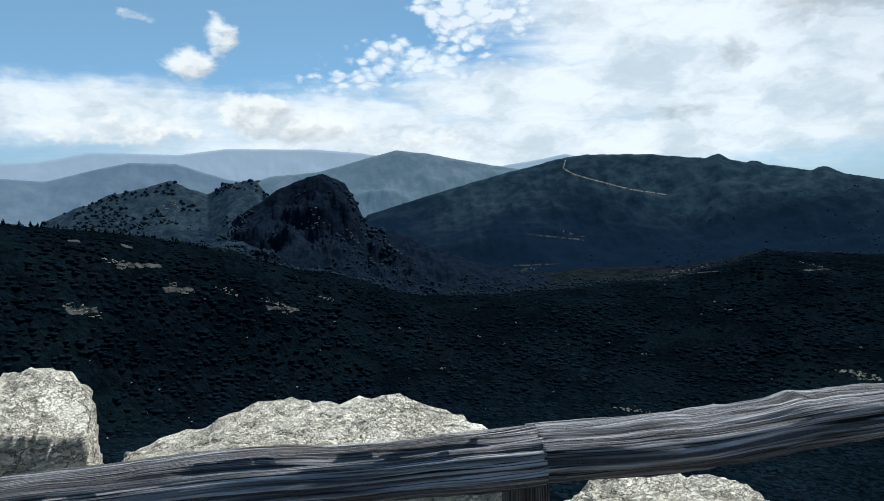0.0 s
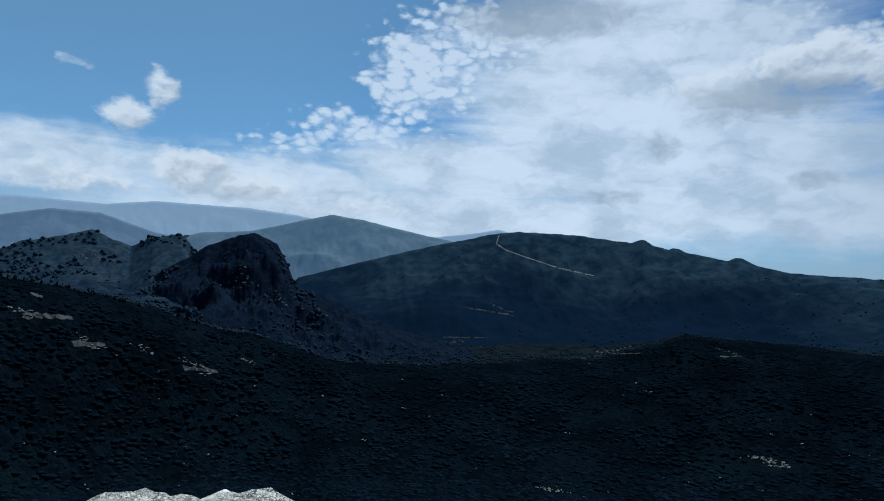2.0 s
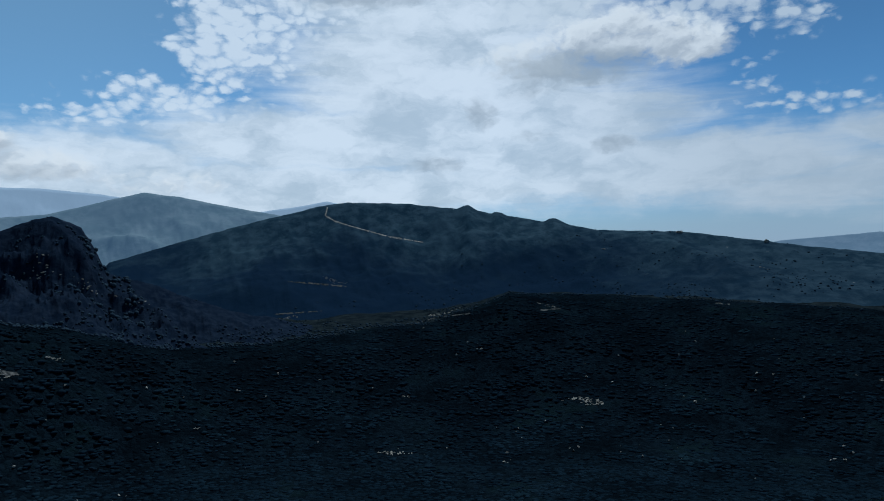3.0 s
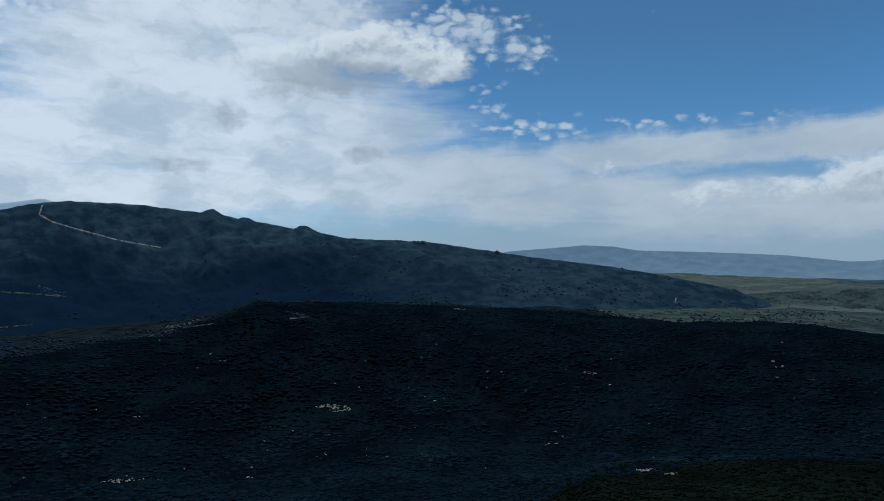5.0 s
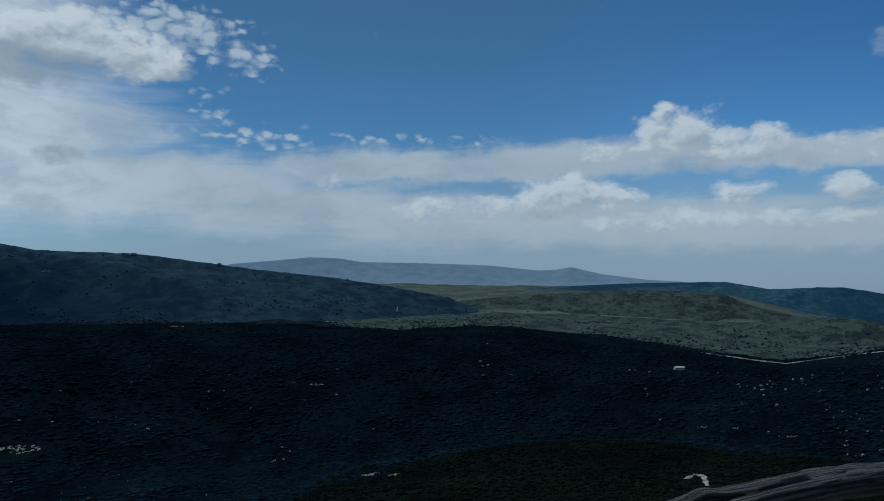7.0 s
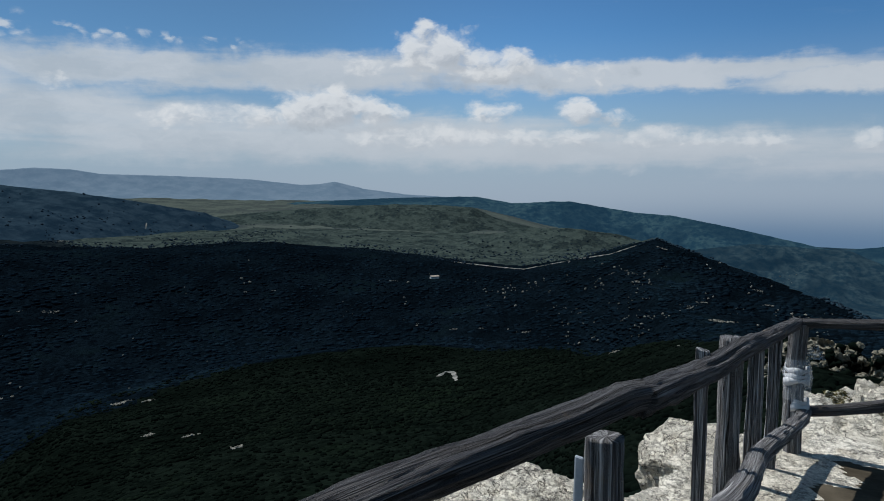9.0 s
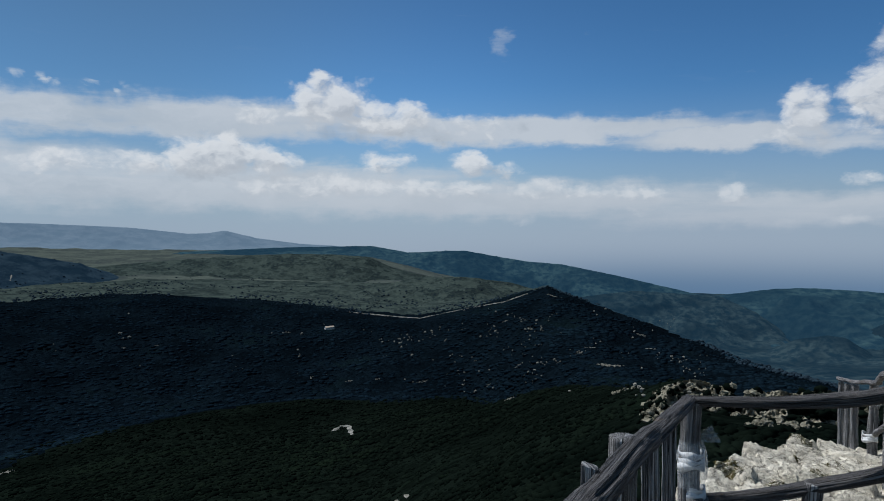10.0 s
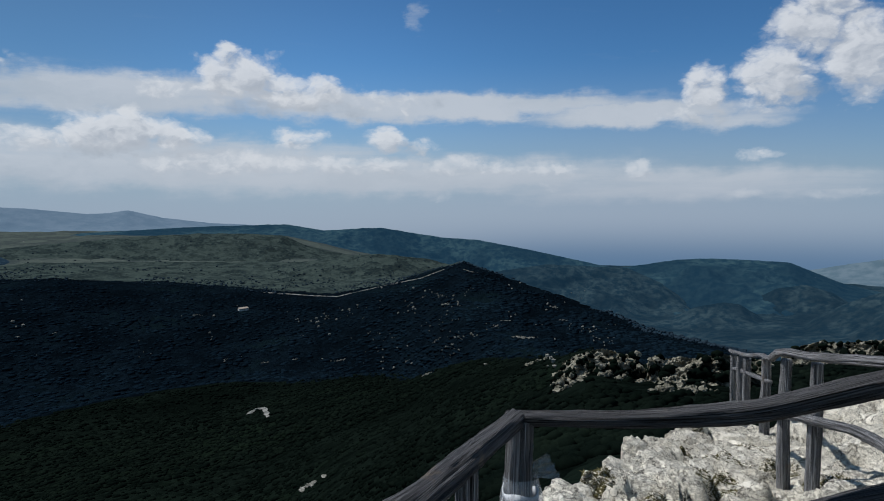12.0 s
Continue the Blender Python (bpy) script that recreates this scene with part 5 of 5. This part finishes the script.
    return tagged(ob, label)


def slat(name, foot, top, width, thick, face, parent, label=""):
    """A sawn board from foot to top with a slanted, worn end; face: bearing of its broad side."""
    foot, top = Vector(foot), Vector(top)
    h = (top - foot).length
    bm = bmesh.new()
    bmesh.ops.create_cube(bm, size=1, matrix=Matrix.Translation((0, 0, h / 2)) @ Matrix.Diagonal((width, thick, h, 1)))
    bmesh.ops.subdivide_edges(bm, edges=[e for e in bm.edges if abs(e.verts[0].co.z - e.verts[1].co.z) > h / 2], cuts=14, use_grid_fill=True)
    bmesh.ops.bevel(bm, geom=[e for e in bm.edges if e.calc_face_angle(0) > 0.8], offset=0.004, segments=1, affect="EDGES")
    for v in bm.verts:
        k = noise.noise(Vector((v.co.x * 9, v.co.y * 9, v.co.z * 5 + foot.x * 3)))
        v.co.x += k * width * 0.08
        if v.co.z > h - 0.01:
            v.co.z += v.co.x * 0.25
    uv = bm.loops.layers.uv.new("grain")
    for f in bm.faces:
        for q in f.loops:
            q[uv].uv = ((q.vert.co.x + q.vert.co.y) * 2.4 + foot.x, q.vert.co.z + foot.x)
    lean = (top - foot) / h
    shear = Matrix(((1, 0, lean.x, 0), (0, 1, lean.y, 0), (0, 0, lean.z, 0), (0, 0, 0, 1)))
    bm.transform(Matrix.Translation(foot) @ shear @ pose(0, 0, 0, 0, 0, face))
    return part(name, bm, wood_mat, parent, label)


def post(x, y, top, radius, seed, parent, lean=(0, 0), label=""):
    z = floor_at(x, y) - 0.1
    mid = (x + lean[0] * 0.5 + 0.01, y + lean[1] * 0.5, (z + top) / 2)
    return log("post", [(x, y, z), mid, (x + lean[0], y + lean[1], top)], [radius * 1.08, radius, radius * 0.94], seed, parent, label, around=22, crook=0.12)


# level stretch: two logs that meet end to end
fence_a = new("wooden_fence")
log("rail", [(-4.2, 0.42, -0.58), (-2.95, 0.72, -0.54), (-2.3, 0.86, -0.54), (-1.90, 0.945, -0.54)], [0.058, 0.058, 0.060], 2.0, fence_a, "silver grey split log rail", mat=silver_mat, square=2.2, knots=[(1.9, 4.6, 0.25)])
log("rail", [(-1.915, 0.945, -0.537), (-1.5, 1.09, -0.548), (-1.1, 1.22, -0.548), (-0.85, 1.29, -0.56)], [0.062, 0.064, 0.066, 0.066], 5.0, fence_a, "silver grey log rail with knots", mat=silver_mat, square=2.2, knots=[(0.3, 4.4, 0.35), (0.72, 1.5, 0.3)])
post(-1.92, 1.0, -0.6, 0.055, 7.0, fence_a)
post(-4.1, 0.5, -0.63, 0.055, 8.0, fence_a)
tagged(fence_a, "weathered grey log fence above a rocky drop", "fence", "summit fences")

# stretch that runs down to the corner post
fence_b = new("wooden_fence")
log("rail", [(-0.88, 1.27, -0.56), (-0.17, 0.83, -0.50), (0.34, 0.50, -0.507), (1.0, 0.09, -0.582), (1.76, -0.36, -0.720)], [0.038, 0.037, 0.037, 0.042, 0.05], 3.0, fence_b, "sagging grey log rail with a long crack", mat=shaded_bark_mat, square=2.2, knots=[(1.28, 1.4, 0.45), (2.2, 1.0, 0.2)])
log("rail", [(1.70, -0.33, -0.718), (2.35, -0.66, -0.848), (2.84, -0.93, -0.935), (3.4, -1.27, -0.985), (4.0, -1.66, -1.05), (4.67, -2.095, -1.12)], [0.054, 0.056, 0.056, 0.056, 0.050, 0.046], 9.0, fence_b, "crooked dark grey log rail with deep cracks", mat=shaded_bark_mat, square=2.3, crook=0.08, knots=[(1.9, 1.5, 0.2), (1.95, 3.0, 0.2)])
log("lower_rail", [(1.3, -0.35, -1.55), (1.9, -0.55, -1.36), (2.5, -0.95, -1.42), (3.4, -1.4, -1.62), (4.3, -1.95, -1.78), (4.7, -2.2, -1.8)], [0.065, 0.06, 0.055, 0.05, 0.05], 4.0, fence_b, "curved grey branch as lower rail")
post(1.50, -0.18, -0.79, 0.058, 11.0, fence_b, (0.07, -0.03))
post(4.66, -2.11, -1.12, 0.062, 12.0, fence_b, label="round grey corner post with peeling grain")
post(-0.79, 1.235, -0.60, 0.05, 13.0, fence_b)
post(3.38, -1.19, -0.92, 0.064, 14.0, fence_b, label="thick round post behind the rail")
for x, y, w, top, lean in [(2.86, -0.875, 0.062, -0.855, 0.0), (3.76, -1.47, 0.095, -1.06, 0.0), (4.14, -1.73, 0.08, -1.10, 0.01)]:
    slat("slat", (x, y, floor_at(x, y) - 0.05), (x + lean, y - lean, top), w, 0.045, 68, fence_b)
slat("strap", (1.47, -0.10, -1.75), (1.53, -0.125, -0.84), 0.028, 0.014, 80, fence_b, "thin galvanised metal strip")
fence_b.children[-1].data.materials[0] = iron_mat
tagged(fence_b, "weathered log fence with upright slats running downhill", "fence", "summit fences")

# stretch from the corner back along the slabs
fence_c = new("wooden_fence")
log("rail", [(4.70, -2.06, -1.125), (4.40, -2.52, -1.065), (4.15, -2.90, -0.985), (3.92, -3.25, -0.84), (3.6, -3.7, -0.62)], [0.036, 0.038, 0.044, 0.050, 0.053], 6.0, fence_c, "dark grey bowed log rail", mat=shaded_bark_mat, crook=0.1, square=2.2, knots=[(0.15, 0.5, 0.2)])
log("lower_rail", [(4.72, -2.2, -1.82), (4.45, -2.6, -1.66), (4.15, -3.0, -1.46), (3.92, -3.3, -1.27), (3.6, -3.75, -1.08)], [0.04, 0.042, 0.046, 0.05], 16.0, fence_c, "dark bowed lower log rail", mat=shaded_bark_mat)
post(4.33, -2.76, -1.56, 0.06, 17.0, fence_c, label="short sawn post under the lower rail")
post(3.58, -3.76, -0.66, 0.055, 18.0, fence_c)
tagged(fence_c, "weathered log fence closing the lookout corner", "fence", "summit fences")

# farther fence on the slabs
fence_d = new("wooden_fence")
FAR_POSTS = [(6.53, -5.27, -1.50, 0.052), (7.12, -5.46, -1.62, 0.05), (10.2, -7.6, -2.47, 0.065), (11.3, -8.1, -2.74, 0.058), (11.75, -8.3, -2.84, 0.058), (12.3, -8.55, -2.94, 0.045)]
for k, (x, y, z, r) in enumerate(FAR_POSTS):
    post(x, y, z, r, 20.0 + k, fence_d)
log("rail", [(5.2, -4.95, -1.16), (5.9, -5.1, -1.30), (6.55, -5.22, -1.42), (7.16, -5.42, -1.57), (8.7, -6.5, -2.06), (10.2, -7.55, -2.42), (11.3, -8.05, -2.68), (12.35, -8.52, -2.88)], [0.04, 0.038, 0.034, 0.034, 0.034, 0.034, 0.034], 26.0, fence_d, "pale wavy branch as top rail", crook=0.5)
log("lower_rail", [(4.9, -4.5, -1.65), (5.7, -4.95, -1.78), (6.5, -5.2, -1.96), (7.16, -5.42, -2.15), (8.7, -6.5, -2.75)], [0.038, 0.036, 0.034, 0.03], 27.0, fence_d, "twisted grey branch as lower rail", crook=0.5)
log("lower_rail", [(9.9, -7.45, -2.72), (11.3, -8.1, -2.98), (12.35, -8.55, -3.2)], [0.03, 0.03], 28.0, fence_d, crook=0.4)
tagged(fence_d, "pale branch fence standing on limestone slabs", "fence", "summit fences")


def ribbon(name, at, radius, drop_to, label):
    """A torn white ribbon wound about a post."""
    thing = new(name)
    thing.location = at
    for k in range(3):
        th = np.linspace(0, 2 * math.pi, 40)
        base = -drop_to * k / 3 + 0.006 * np.sin(th * 2 + k) + 0.006 * np.sin(th + k * 2)
        w = 0.022 + 0.012 * np.sin(th * 3 + k)
        r = radius * (1.10 + 0.04 * k)
        ring = np.stack([np.cos(th) * r, np.sin(th) * r, base], -1)
        v = np.concatenate([ring - np.array([0, 0, 1]) * w[:, None], ring + np.array([0, 0, 1]) * w[:, None], ring * [1.05, 1.05, 1] + np.array([0, 0, 1]) * w[:, None], ring * [1.05, 1.05, 1] - np.array([0, 0, 1]) * w[:, None]])
        n = len(th)
        f = [[j * n + i, j * n + i + 1, ((j + 1) % 4) * n + i + 1, ((j + 1) % 4) * n + i] for j in range(4) for i in range(n - 1)]
        mesh_object("wrap", v, f, tape_mat, thing)
    return tagged(thing, label, "ribbon")




def plastic_bag(at, radius, height, seed):
    """A crumpled clear bag pulled over a post, its torn mouth sticking out to one side."""
    thing = new("plastic_bag")
    thing.location = at
    th, h = np.meshgrid(np.linspace(0, 2 * math.pi, 64, endpoint=False), np.linspace(0, 1, 34), indexing="xy")
    p = np.stack([np.cos(th) * 2.2 + seed, np.sin(th) * 2.2, h * 2.5], -1).reshape(-1, 3)
    fold = fbm(p * 1.4, 4, 0.6, True).reshape(th.shape) - 0.6
    r = radius * (1.12 + 0.45 * np.sin(np.pi * h) * (0.6 + 0.4 * np.cos(th + 1.2)) + 0.55 * fold * np.sin(np.pi * np.clip(h, 0.08, 0.92)))
    v = np.stack([np.cos(th) * r, np.sin(th) * r, -height * h], -1).reshape(-1, 3)
    mesh_object("sleeve", v, grid_faces(34, 64, wrap=True), bag_mat, thing)
    k, w = np.meshgrid(np.linspace(0, 1, 20), np.linspace(-1, 1, 24), indexing="ij")
    fan = 0.02 + 0.085 * k
    way, side = np.array([-0.08, -0.13, 0.07]), np.array([0.28, 0.42, 0.86])
    v = k[..., None] * way + (w * fan * 0.6)[..., None] * side + (0.012 * np.sin(w * 9 + k * 2) * k)[..., None] * np.array([0.8, -0.5, 0.2])
    mesh_object("torn_mouth", v.reshape(-1, 3), grid_faces(20, 24), bag_mat, thing)
    return tagged(thing, "crumpled clear plastic bag tied round the corner post", "bag")


plastic_bag((4.66, -2.11, -1.38), 0.068, 0.32, 4)
ribbon("ribbon", (4.66, -2.11, -1.47), 0.072, 0.12, "torn white ribbon wound round the corner post")
ribbon("ribbon", (4.68, -2.13, -1.72), 0.07, 0.06, "white ribbon binding the lower rail to a post")
ribbon("ribbon", (10.2, -7.55, -3.25), 0.09, 0.12, "white ribbon tied low on a fence post")
